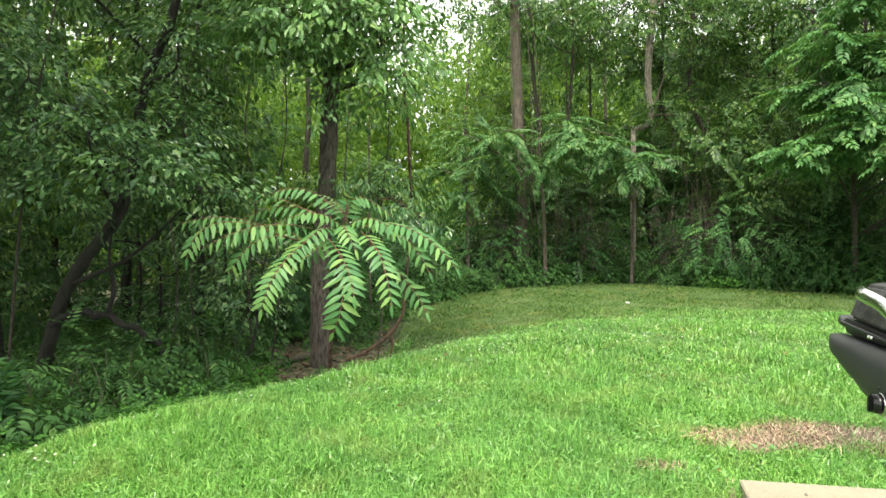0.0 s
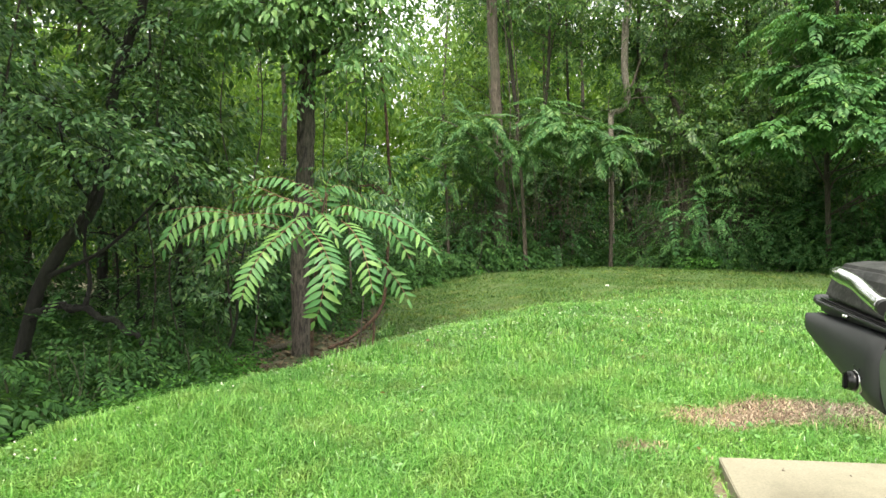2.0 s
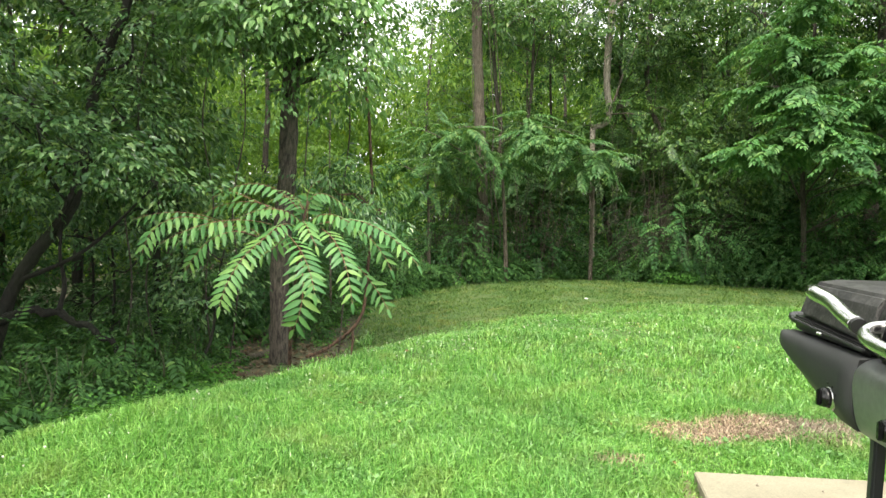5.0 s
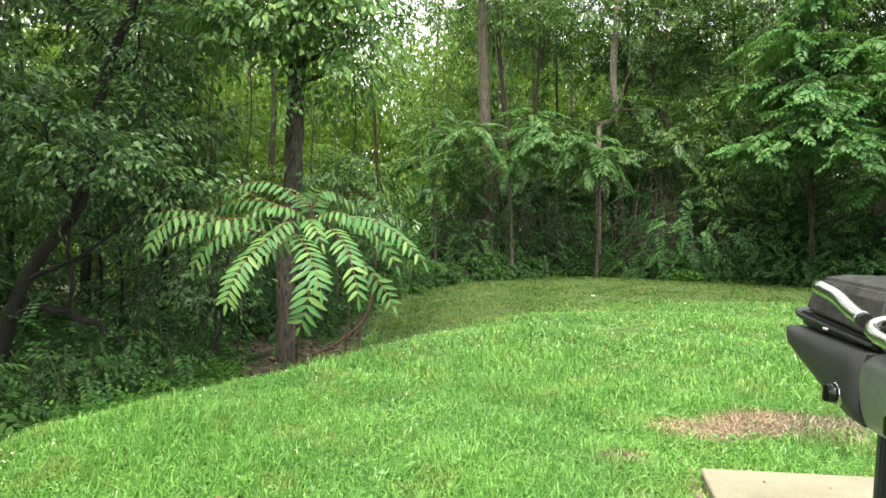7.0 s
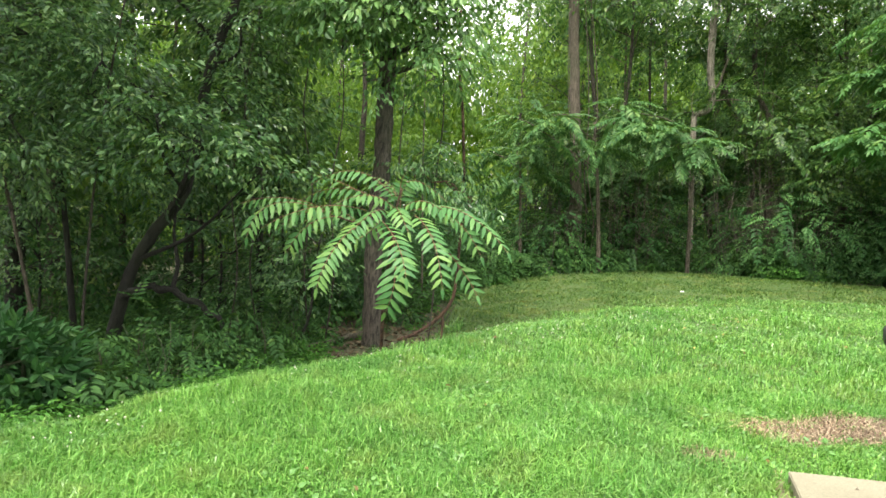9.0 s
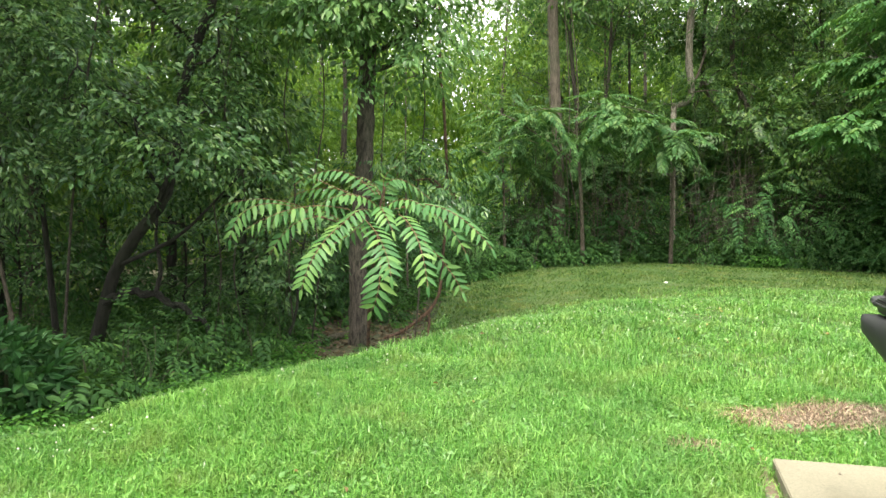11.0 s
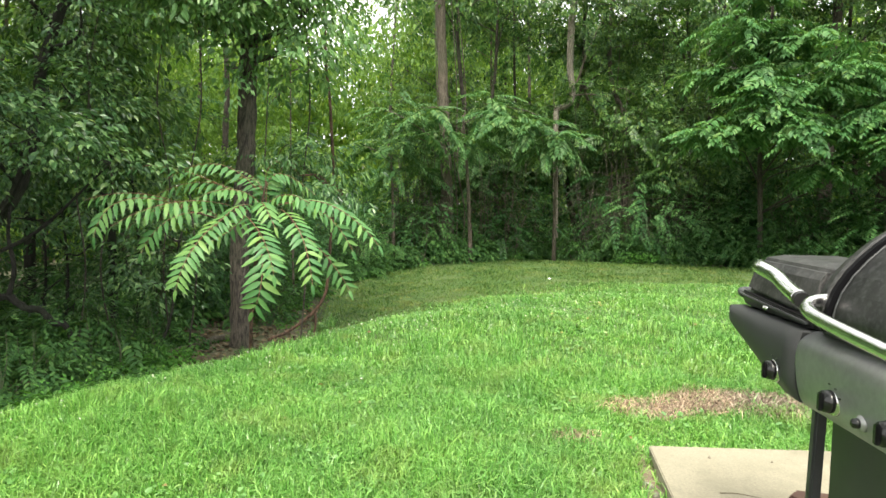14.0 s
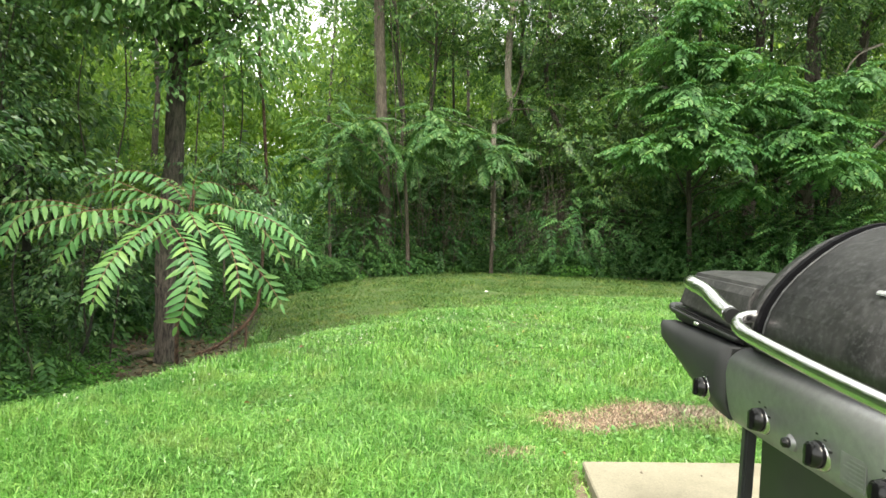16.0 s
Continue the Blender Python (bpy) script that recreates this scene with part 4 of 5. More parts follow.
for i in range(15):
    a = rngp.uniform(-46, 10) if i % 6 else rngp.uniform(10, 40)
    x, y = 0.0, 0.0
    for d in np.arange(6.0, 26, 0.25):
        x, y = d * math.sin(radians(-a)), d * math.cos(radians(a))
        if d > 6.5 and y > 5 and not inside(LAWN, np.array([x]), np.array([y]))[0] and (a > 12 or d > 9):
            break
    d += rngp.uniform(0.4, 2.6)
    x, y = d * math.sin(radians(-a)), d * math.cos(radians(a))
    z, h, l = g(x, y), rngp.uniform(2.2, 6.5), rngp.normal() * 0.6
    tree("thin bare-stemmed sapling in the shade", [(x, y, z - 0.03), (x + l * 0.3 + rngp.normal() * 0.05, y, z + h * 0.45), (x + l, y, z + h)], rngp.uniform(0.012, 0.032), 0.006,
         clumps_in(700 + i, (x + l, y, z + h * 0.85), (0.5, 0.5, 0.5), 2, 0.5, 0.8, 12), "woods", LEAF_WOODS, BARK if i % 5 else BARK_GREY, 800 + i, limbs=2, twigs=1, group="saplings in the wood", name="sapling")

# thickets of bare brown twigs under the far trees
for i, (x, y, wide, tall) in enumerate([(5.6, 15.9, 0.8, 3.6), (6.6, 15.7, 0.9, 4.2), (7.4, 15.2, 0.7, 3.2), (3.2, 15.9, 0.6, 3.0), (1.2, 15.9, 0.5, 3.4), (9.3, 13.6, 0.7, 2.4)]):
    rngt = np.random.default_rng(960 + i)
    root = new("thicket")
    root.location = (x, y, g(x, y))
    tagged(root, "tangle of thin bare brown twigs in the shade", "thicket", "thickets in the far wood")
    stems = []
    for k in range(34):
        foot = np.array([rngt.normal() * wide * 0.5, rngt.normal() * 0.3, -0.05])
        sway = rngt.normal(size=3) * (0.5, 0.3, 0.1) * wide
        top = foot + sway + (0, 0, tall * rngt.uniform(0.35, 1.0))
        mid = foot * 0.5 + top * 0.5 + rngt.normal(size=3) * 0.22
        stems.append(tube(curve_points([foot, mid, top], 4), rngt.uniform(0.006, 0.014), 0.004, 4))
        for _ in range(2):
            end = mid + rngt.normal(size=3) * (0.6, 0.3, 0.45)
            stems.append(tube(curve_points([mid, (mid + end) / 2 + rngt.normal(size=3) * 0.08, end], 3), 0.006, 0.003, 3))
    v, f = join(stems)
    tagged(part_np("branchwork", v, f, BARK_GREY if i % 2 else BARK, root), kind="stuff")

# thin climbers up the straight grey tree
for x, y, sway, r in ((1.98, 15.35, 0.10, 0.014), (1.66, 15.3, -0.12, 0.011), (2.12, 15.5, 0.22, 0.016)):
    root = new("vine")
    root.location = (x, y, g(x, y))
    tagged(root, "thin woody climber beside a grey tree trunk", "vine", "climbers on the far trees")
    stem_part("stem", [(x, y, g(x, y) - 0.02), (x + sway * 0.4, y, 1.0), (x - sway * 0.5, y, 2.2), (x + sway * 0.6 - 0.08, y, 3.6), (x - 0.25, y + 0.05, 6.4)], r, r * 0.7, BARK_GREY, root, np.array(root.location), rngs, 6, 0.04)

# ---------------------------------------------------------------- the sapling with long compound leaves
shoot = new("ailanthus_sapling")
shoot.location = (-1.22, 7.55, g(-1.22, 7.55))
tagged(shoot, "young sapling with long bright green compound leaves", "sapling")
SB = np.array(shoot.location)
rngh = np.random.default_rng(3)
stem_part("stem", [(-1.22, 7.55, g(-1.22, 7.55) - 0.03), (-1.15, 7.2, 0.25), (-1.02, 6.7, 0.75), (-0.92, 6.3, 1.15), (-0.86, 6.25, 1.42)], 0.022, 0.009, BARK_RED, shoot, SB, rngh, 7, 0.03)
stem_part("side_stem", [(-0.98, 6.5, 0.95), (-1.3, 6.3, 1.08), (-1.62, 6.2, 1.17)], 0.012, 0.007, BARK_RED, shoot, SB, rngh, 6, 0.03)


def leaflet_mesh(name, material):
    """A long pointed leaflet, one metre long, folded on the midrib and arched."""
    st = [(0, 0.012), (0.1, 0.078), (0.28, 0.132), (0.5, 0.126), (0.72, 0.086), (0.9, 0.034), (1.0, 0.0)]
    mid = [(s, 0, -0.16 * s * s) for s, _ in st]
    v = list(mid)
    for side in (-1, 1):
        v += [(s, side * w, -0.16 * s * s + 0.28 * w) for s, w in st]
    n = len(st)
    f = []
    for k in range(n - 1):
        f += [(k, n + k, n + k + 1), (k, n + k + 1, k + 1), (k, k + 1, 2 * n + k + 1), (k, 2 * n + k + 1, 2 * n + k)]
    return tri_mesh(name, v, f, material, True)


LEAFLETS = [leaflet_mesh("leaflet", LEAF_FROND), leaflet_mesh("leaflet", LEAF_FROND)]


def frond(base, ctrl, tip, pairs, hang, size=0.150):
    """One compound leaf: an arching reddish stalk with paired leaflets, each an object of its own."""
    p0, p1, p2 = (np.array(q, float) for q in (base, ctrl, tip))
    c = 2 * p1 - 0.5 * (p0 + p2)
    s = np.linspace(0, 1, 14)[:, None]
    line = (1 - s) ** 2 * p0 + 2 * s * (1 - s) * c + s * s * p2
    v, f = tube(line, 0.0042, 0.0018, 5)
    stalk = part_np("frond", v - SB, f, RACHIS, shoot, "long compound leaf with a reddish stalk")
    for i in range(pairs + 1):
        t = 0.10 + 0.88 * i / pairs
        p = (1 - t) ** 2 * p0 + 2 * t * (1 - t) * c + t * t * p2
        d = 2 * (1 - t) * (c - p0) + 2 * t * (p2 - c)
        d /= np.linalg.norm(d)
        up = np.array([0, -0.35, 1.0])
        if abs(d[2]) > 0.75:
            up = np.array([0, -1.0, 0.45])
        side = np.cross(d, up)
        side /= np.linalg.norm(side)
        nrm = np.cross(side, d)
        k = size * (0.62 + 0.42 * math.sin(math.pi * (0.18 + 0.72 * t))) * rngh.uniform(0.93, 1.06)
        for sgn in ((-1, 1) if i < pairs else (0,)):
            if rngh.random() < 0.03:
                continue
            way = sgn * side * 1.0 + d * (0.30 + 0.45 * t if sgn else 1.0) + rngh.normal(size=3) * 0.05
            way /= np.linalg.norm(way)
            way = way + np.array([0, 0, -1.0]) * hang * 0.75 * (0.8 + 0.4 * rngh.random())
            way /= np.linalg.norm(way)
            y = np.cross(nrm + rngh.normal(size=3) * 0.10, way)
            y /= np.linalg.norm(y)
            z = np.cross(way, y)
            ob = under(new("leaflet", LEAFLETS[i % 2]), stalk)
            ob.matrix_basis = Matrix.Translation(p - SB) @ Matrix(np.stack([way, y, z], 1).tolist()).to_4x4() @ Matrix.Scale(k, 4)


frond((-0.69, 6.2, 1.23), (-0.26, 6.0, 1.21), (0.14, 5.8, 0.88), 14, 0.3)
frond((-0.71, 6.1, 1.17), (-0.50, 5.7, 0.97), (-0.39, 5.5, 0.58), 12, 0.2)
frond((-1.02, 6.1, 1.12), (-0.79, 5.6, 0.94), (-0.68, 5.4, 0.67), 10, 0.2)
frond((-0.93, 6.2, 1.00), (-0.83, 5.8, 0.64), (-0.91, 5.8, 0.31), 9, 0.1, 0.19)
frond((-1.08, 6.1, 1.17), (-1.30, 5.6, 0.91), (-1.43, 5.45, 0.54), 14, 0.25)
frond((-1.17, 6.2, 1.20), (-1.52, 5.7, 1.22), (-1.92, 5.5, 1.03), 12, 0.9, 0.15)
frond((-1.56, 6.2, 1.18), (-1.93, 5.8, 1.23), (-2.12, 5.7, 0.93), 11, 0.8, 0.15)
frond((-1.58, 6.3, 1.19), (-1.90, 6.0, 1.29), (-2.27, 5.9, 1.22), 12, 0.9, 0.13)
frond((-0.92, 6.3, 1.30), (-1.29, 6.3, 1.56), (-1.71, 6.2, 1.41), 12, 0.6, 0.14)
frond((-0.98, 6.3, 1.23), (-1.42, 6.3, 1.40), (-1.89, 6.3, 1.23), 12, 0.6, 0.15)
frond((-1.15, 6.5, 1.30), (-1.84, 6.9, 1.54), (-2.32, 7.0, 1.51), 10, 0.5, 0.15)
frond((-0.87, 6.3, 1.23), (-0.77, 6.3, 1.49), (-0.44, 6.4, 1.30), 10, 0.5, 0.14)
frond((-0.90, 6.4, 1.26), (-1.07, 6.7, 1.45), (-1.35, 7.0, 1.43), 9, 0.4, 0.13)
frond((-0.79, 6.4, 1.21), (-0.40, 6.6, 1.15), (-0.10, 6.6, 0.77), 10, 0.5)
frond((-0.66, 6.4, 1.05), (-0.33, 6.4, 0.73), (-0.12, 6.3, 0.43), 9, 0.3)
frond((-1.40, 6.2, 1.13), (-1.65, 6.0, 1.06), (-1.86, 6.0, 0.78), 9, 0.6, 0.15)
frond((-1.02, 6.2, 1.16), (-1.18, 6.1, 0.96), (-1.51, 6.0, 0.81), 9, 0.5)
frond((-0.95, 6.3, 1.15), (-1.05, 6.0, 1.20), (-1.22, 5.75, 1.00), 9, 0.4, 0.14)
frond((-0.90, 6.3, 1.18), (-0.85, 6.0, 1.22), (-0.72, 5.8, 1.02), 9, 0.4, 0.14)
frond((-0.92, 6.3, 1.22), (-1.15, 6.1, 1.34), (-1.45, 5.95, 1.22), 10, 0.5, 0.14)
frond((-0.88, 6.3, 1.20), (-0.62, 6.1, 1.30), (-0.35, 6.0, 1.12), 9, 0.5, 0.14)
frond((-1.50, 6.2, 1.15), (-1.72, 6.05, 1.16), (-1.98, 6.0, 0.98), 9, 0.7, 0.13)
frond((-1.30, 6.3, 1.10), (-1.55, 6.4, 1.18), (-1.85, 6.5, 1.05), 9, 0.6, 0.14)
frond((-0.87, 6.27, 1.38), (-0.84, 6.2, 1.52), (-0.74, 6.15, 1.60), 6, 0.1, 0.07)
frond((-0.90, 6.27, 1.36), (-0.98, 6.2, 1.46), (-1.08, 6.15, 1.50), 6, 0.1, 0.07)

# ---------------------------------------------------------------- gas grill
STEEL = plain_material("brushed_grey_panel", (0.30, 0.305, 0.315), 0.42, 0.6, 0.22, 60.0, 0.05)
CHAR = plain_material("charcoal_plastic", (0.027, 0.028, 0.030), 0.55, 0.0, 0.15, 40.0, 0.1)
BLACK = plain_material("black_plastic", (0.014, 0.014, 0.015), 0.35, 0.0, 0.2, 40.0, 0.05)
KNOB = plain_material("gloss_black_plastic", (0.006, 0.006, 0.007), 0.22, 0.0, 0.2, 40.0, 0.02)
RIM = plain_material("black_rim", (0.004, 0.004, 0.005), 0.7, 0.0, 0.2, 40.0, 0.05)
CHROME = plain_material("chrome", (0.64, 0.64, 0.64), 0.19, 1.0, 0.04, 30.0, 0.02)
DOOR = plain_material("dark_painted_steel", (0.034, 0.037, 0.033), 0.45, 0.0, 0.15, 25.0, 0.05)
TUBE = plain_material("dark_tube", (0.045, 0.047, 0.050), 0.45, 0.3, 0.15, 30.0, 0.05)
LABEL = plain_material("faded_label_ink", (0.22, 0.225, 0.225), 0.5, 0.4, 0.25, 60.0, 0.03)
GRAVEL = plain_material("grey_gravel", (0.24, 0.225, 0.195), 0.9, 0.0, 0.3, 60.0, 0.3)
RUST = plain_material("rusty_brown", (0.058, 0.028, 0.019), 0.85, 0.0, 0.45, 25.0, 0.5)

RIM.node_tree.nodes["Principled BSDF"].inputs["Specular IOR Level"].default_value = 0.08


def hood_material():
    m, nt, bsdf = mat("weathered_black_enamel")
    vec = coords(nt)
    streak = noise_tex(nt, coords(nt, (1, 1, 0.18)), 26.0, 5.0, 0.65)
    large = noise_tex(nt, vec, 5.0, 5.0, 0.62)
    veins = nt.nodes.new("ShaderNodeTexVoronoi")
    veins.feature = "DISTANCE_TO_EDGE"
    veins.inputs["Scale"].default_value = 2.6
    warp = nt.nodes.new("ShaderNodeMix")
    warp.data_type = "VECTOR"
    warp.inputs[0].default_value = 0.14
    nt.links.new(vec, warp.inputs[4])
    wob = nt.nodes.new("ShaderNodeTexNoise")
    wob.inputs["Scale"].default_value = 7.0
    nt.links.new(vec, wob.inputs["Vector"])
    nt.links.new(wob.outputs["Color"], warp.inputs[5])
    nt.links.new(warp.outputs[1], veins.inputs["Vector"])
    line = ramp(nt, veins.outputs[0], [(0.0, (0.30, 0.30, 0.30)), (0.003, (0.14, 0.14, 0.14)), (0.0065, (0, 0, 0))])
    col = ramp(nt, streak, [(0.38, (0.005, 0.005, 0.006)), (0.68, (0.036, 0.035, 0.035))])
    col = blend(nt, ramp(nt, large, [(0.48, (0, 0, 0)), (0.74, (0.7, 0.7, 0.7))]), col, (0.046, 0.046, 0.046))
    specks = noise_tex(nt, vec, 70.0, 5.0, 0.75)
    col = blend(nt, ramp(nt, specks, [(0.48, (0, 0, 0)), (0.66, (0.75, 0.75, 0.75))]), col, (0.082, 0.082, 0.085))
    broken = ramp(nt, noise_tex(nt, vec, 9.0, 3.0), [(0.46, (0, 0, 0)), (0.56, (1, 1, 1))])
    col = blend(nt, blend(nt, 1.0, line, broken, "MULTIPLY"), col, (0.22, 0.215, 0.21))
    nt.links.new(col, bsdf.inputs["Base Color"])
    bsdf.inputs["Specular IOR Level"].default_value = 0.32
    nt.links.new(ramp(nt, large, [(0.3, (0.34, 0.34, 0.34)), (0.7, (0.58, 0.58, 0.58))]), bsdf.inputs["Roughness"])
    bump(nt, bsdf, streak, 0.06, 0.002)
    return m


HOOD = hood_material()
grill = new("gas_grill")
grill.matrix_basis = pose(1.139, 1.505, 0.09, 0, 0, -8.4)
tagged(grill, "weathered black and grey gas grill with chrome handles on the pad", "grill")
LIFT = 0.09


def extrude(profile, a0, a1, soft=0.0, ends=None):
    """A solid with the outline (depth, height), run along the grill from a0 to a1. ends: another outline at a1."""
    bm = bmesh.new()
    n = len(profile)
    one = [bm.verts.new((b, a0, z - LIFT)) for b, z in profile]
    two = [bm.verts.new((b, a1, z - LIFT)) for b, z in (ends or profile)]
    bm.faces.new(one)
    bm.faces.new(two[::-1])
    for i in range(n):
        k = (i + 1) % n
        bm.faces.new((one[k], one[i], two[i], two[k]))
    bmesh.ops.recalc_face_normals(bm, faces=bm.faces)
    if soft:
        bmesh.ops.bevel(bm, geom=[e for e in bm.edges if e.calc_face_angle(0) > 0.5], offset=soft, segments=2, affect="EDGES")
    return bm


def curve_loop(pts):
    p = curve_points([(b, z, 0) for b, z in pts], 4)
    return [(q[0], q[1]) for q in p]


def flat_ends(ob):
    ob.data.polygons.foreach_set("use_smooth", np.array([len(p.vertices) == 4 for p in ob.data.polygons]))


def block(b0, b1, a0, a1, z0, z1, soft=0.006):
    return extrude([(b0, z0), (b1, z0), (b1, z1), (b0, z1)], a0, a1, soft)


def pipe(name, pts, r, material, parent, label="", steps=6):
    v, f = tube(curve_points([(b, a, z - LIFT) for b, a, z in pts], steps), r, r, 14)
    return part_np(name, v, f, material, parent, label, True)


def disc(name, b0, b1, a, z, r0, r1, material, parent, label="", sides=24, soft=0.003):
    """A round piece that stands out from the panel, from depth b0 to b1."""
    bm = bmesh.new()
    bmesh.ops.create_cone(bm, cap_ends=True, segments=sides, radius1=r0, radius2=r1, depth=abs(b1 - b0),
                          matrix=pose((b0 + b1) / 2, a, z - LIFT, 0, -90, 0))
    if soft:
        bmesh.ops.bevel(bm, geom=[e for e in bm.edges if e.calc_face_angle(0) > 0.8], offset=soft, segments=2, affect="EDGES")
    return part(name, bm, material, parent, label, True)


front = [(0.07, 0.966), (0.034, 0.962), (0.014, 0.953), (-0.002, 0.939), (-0.010, 0.922), (-0.013, 0.895), (-0.010, 0.850), (-0.001, 0.805), (0.010, 0.780), (0.026, 0.768), (0.07, 0.770)]
panel = part("control_panel", extrude(curve_loop(front), 0.152, -0.82, 0.0), STEEL, grill, "brushed grey metal control panel", True)
flat_ends(panel)
# the side shelf's fascia, its lower edge sweeping up to the end
bm = bmesh.new()
low_edge = [(0.157, 0.774), (0.24, 0.778), (0.36, 0.806), (0.50, 0.850), (0.58, 0.874), (0.618, 0.887), (0.633, 0.900), (0.638, 0.925), (0.635, 0.957)]
rows = []
for a, z in low_edge:
    top = 0.957
    k = (top - z) / 0.165
    rows.append([bm.verts.new(q) for q in ((0.05, a, z - LIFT), (0.012 - 0.004 * k, a, z - LIFT), (-0.008 * k, a, z + (top - z) * 0.25 - LIFT), (-0.010 * k, a, z + (top - z) * 0.7 - LIFT), (0.004, a, top - LIFT + 0.001), (0.05, a, top - LIFT + 0.002))])
for p, q in zip(rows, rows[1:]):
    for i in range(5):
        bm.faces.new((p[i], p[i + 1], q[i + 1], q[i]))
bm.faces.new(rows[0])
bmesh.ops.remove_doubles(bm, verts=bm.verts, dist=0.0015)
bmesh.ops.recalc_face_normals(bm, faces=bm.faces)
part("shelf_fascia", bm, CHAR, grill, "charcoal plastic shelf fascia", True)
flat_ends(grill.children[-1])
for a, z in ((0.283, 0.828), (-0.022, 0.830), (-0.245, 0.829), (-0.437, 0.827), (-0.63, 0.825)):
    knob = disc("knob", -0.002, -0.030, a, z, 0.0285, 0.0250, KNOB, grill, "black control knob")
    disc("bezel", 0.006, -0.0105, a, z, 0.0345, 0.0320, CHROME, knob, "chrome bezel")
    part("grip", block(-0.040, -0.028, a - 0.007, a + 0.007, z - 0.022, z + 0.022, 0.003), KNOB, knob)
    for ang in (25, 60, 100):
        ca, cz = math.cos(radians(ang)) * 0.040, math.sin(radians(ang)) * 0.040
        part("mark", block(-0.0125, -0.0085, a - ca - 0.004, a - ca + 0.004, z + cz - 0.0018, z + cz + 0.0018, 0), BLACK, panel, "small printed mark")
ign = disc("igniter_button", -0.006, -0.026, -0.140, 0.817, 0.012, 0.010, KNOB, grill)
disc("collar", 0.004, -0.012, -0.140, 0.817, 0.020, 0.017, STEEL, ign)
# faded label with rows of print too worn to read
label = part("faded_label", block(-0.0116, -0.0096, -0.385, -0.315, 0.805, 0.862, 0), LABEL, panel, "faded grey label with worn print")
for k in range(6):
    part("print_line", block(-0.0124, -0.0114, -0.380, -0.325 - 0.008 * (k % 3), 0.812 + 0.008 * k, 0.8145 + 0.008 * k, 0), STEEL, label)
# side shelf and side burner
part("shelf", block(0.052, 0.46, 0.160, 0.632, 0.925, 0.962, 0.008), CHAR, grill)
part("burner_box", extrude([(0.035, 0.964), (0.45, 0.964), (0.45, 0.990), (0.022, 0.990)], 0.17, 0.610, 0.006, [(0.035, 0.964), (0.45, 0.964), (0.45, 1.012), (0.022, 1.012)]), BLACK, grill, "black side burner box")
part("rim_strip", extrude([(0.014, 0.976), (0.024, 0.976), (0.024, 0.983), (0.014, 0.983)], 0.17, 0.608, 0.002, [(0.012, 0.997), (0.022, 0.997), (0.022, 1.004), (0.012, 1.004)]), TUBE, grill)
lid = part("side_burner_lid", extrude([(0.030, 0.994), (0.44, 0.994), (0.43, 1.105), (0.30, 1.128), (0.14, 1.128), (0.075, 1.118), (0.055, 1.09)], 0.172, 0.590, 0.010, [(0.030, 1.016), (0.44, 1.016), (0.43, 1.105), (0.30, 1.128), (0.14, 1.128), (0.075, 1.118), (0.055, 1.09)]), HOOD, grill, "weathered black side burner lid")
hb = pipe("lid_handle", [(-0.012, 0.398, 1.106), (-0.020, 0.37, 1.105), (-0.022, 0.34, 1.101), (-0.014, 0.28, 1.088), (-0.022, 0.19, 1.066), (-0.030, 0.11, 1.052)], 0.0205, CHROME, lid, "wavy chrome handle")
part_np("end_cap", *tube([(-0.030, 0.111, 1.0522 - LIFT), (-0.0307, 0.098, 1.0500 - LIFT)], 0.0208, 0.0198, 14), BLACK, hb, "black end cap")
pipe("towel_rail", [(0.06, 0.625, 0.985), (0.05, 0.665, 0.995), (0.09, 0.690, 0.998), (0.36, 0.690, 0.998), (0.42, 0.665, 0.995), (0.42, 0.625, 0.985)], 0.014, TUBE, grill, "dark bent tube handle")
for a in (0.40, 0.385):
    disc("bolt", 0.014, 0.004, a, 0.985, 0.005, 0.005, CHROME, grill, "", 10, 0)
# firebox and hood
part("firebox", extrude([(0.060, 0.80), (0.50, 0.80), (0.52, 1.02), (0.012, 1.02), (0.030, 0.965), (0.060, 0.962)], 0.125, -0.76, 0.006), BLACK, grill)
arc = [(-0.003, 0.984), (-0.002, 1.024), (0.002, 1.045), (0.015, 1.082), (0.040, 1.123), (0.072, 1.160), (0.105, 1.191), (0.137, 1.217), (0.170, 1.240), (0.203, 1.258), (0.235, 1.272), (0.270, 1.283), (0.31, 1.287), (0.36, 1.282),
       (0.42, 1.258), (0.47, 1.215), (0.505, 1.155), (0.52, 1.09), (0.527, 1.024), (0.527, 0.984)]


def arc_scaled(k):
    return [(0.27 + (b - 0.27) * k, 1.024 + (z - 1.024) * k) for b, z in arc]


hood = part("hood", extrude(arc_scaled(0.984), 0.012, -0.76), HOOD, grill, "weathered black domed hood", True)
part("end_cap", extrude(arc_scaled(1.016), 0.044, 0.125, 0.0, arc_scaled(0.93)), HOOD, hood, "", True)
part("rib", extrude(arc_scaled(1.014), 0.046, 0.028, 0.0), RIM, hood, "dark seam behind the hood's edge")
v, f = tube([(b, 0.010, z - LIFT) for b, z in arc_scaled(0.986)], 0.0026, 0.0026, 8)
part_np("bead", v, f, CHAR, hood, "thin worn metal bead along the seam", True)
for me in (hood.data, hood.children[0].data):
    me.polygons.foreach_set("use_smooth", np.array([len(p.vertices) == 4 for p in me.polygons]))
pipe("hood_handle", [(0.026, 0.070, 1.056), (-0.020, 0.061, 1.051), (-0.047, 0.036, 1.042), (-0.061, -0.010, 1.034), (-0.064, -0.08, 1.026), (-0.064, -0.35, 1.006), (-0.064, -0.66, 0.992), (-0.04, -0.71, 0.996), (0.01, -0.71, 1.030)], 0.0165, CHROME, hood, "long chrome bar handle")
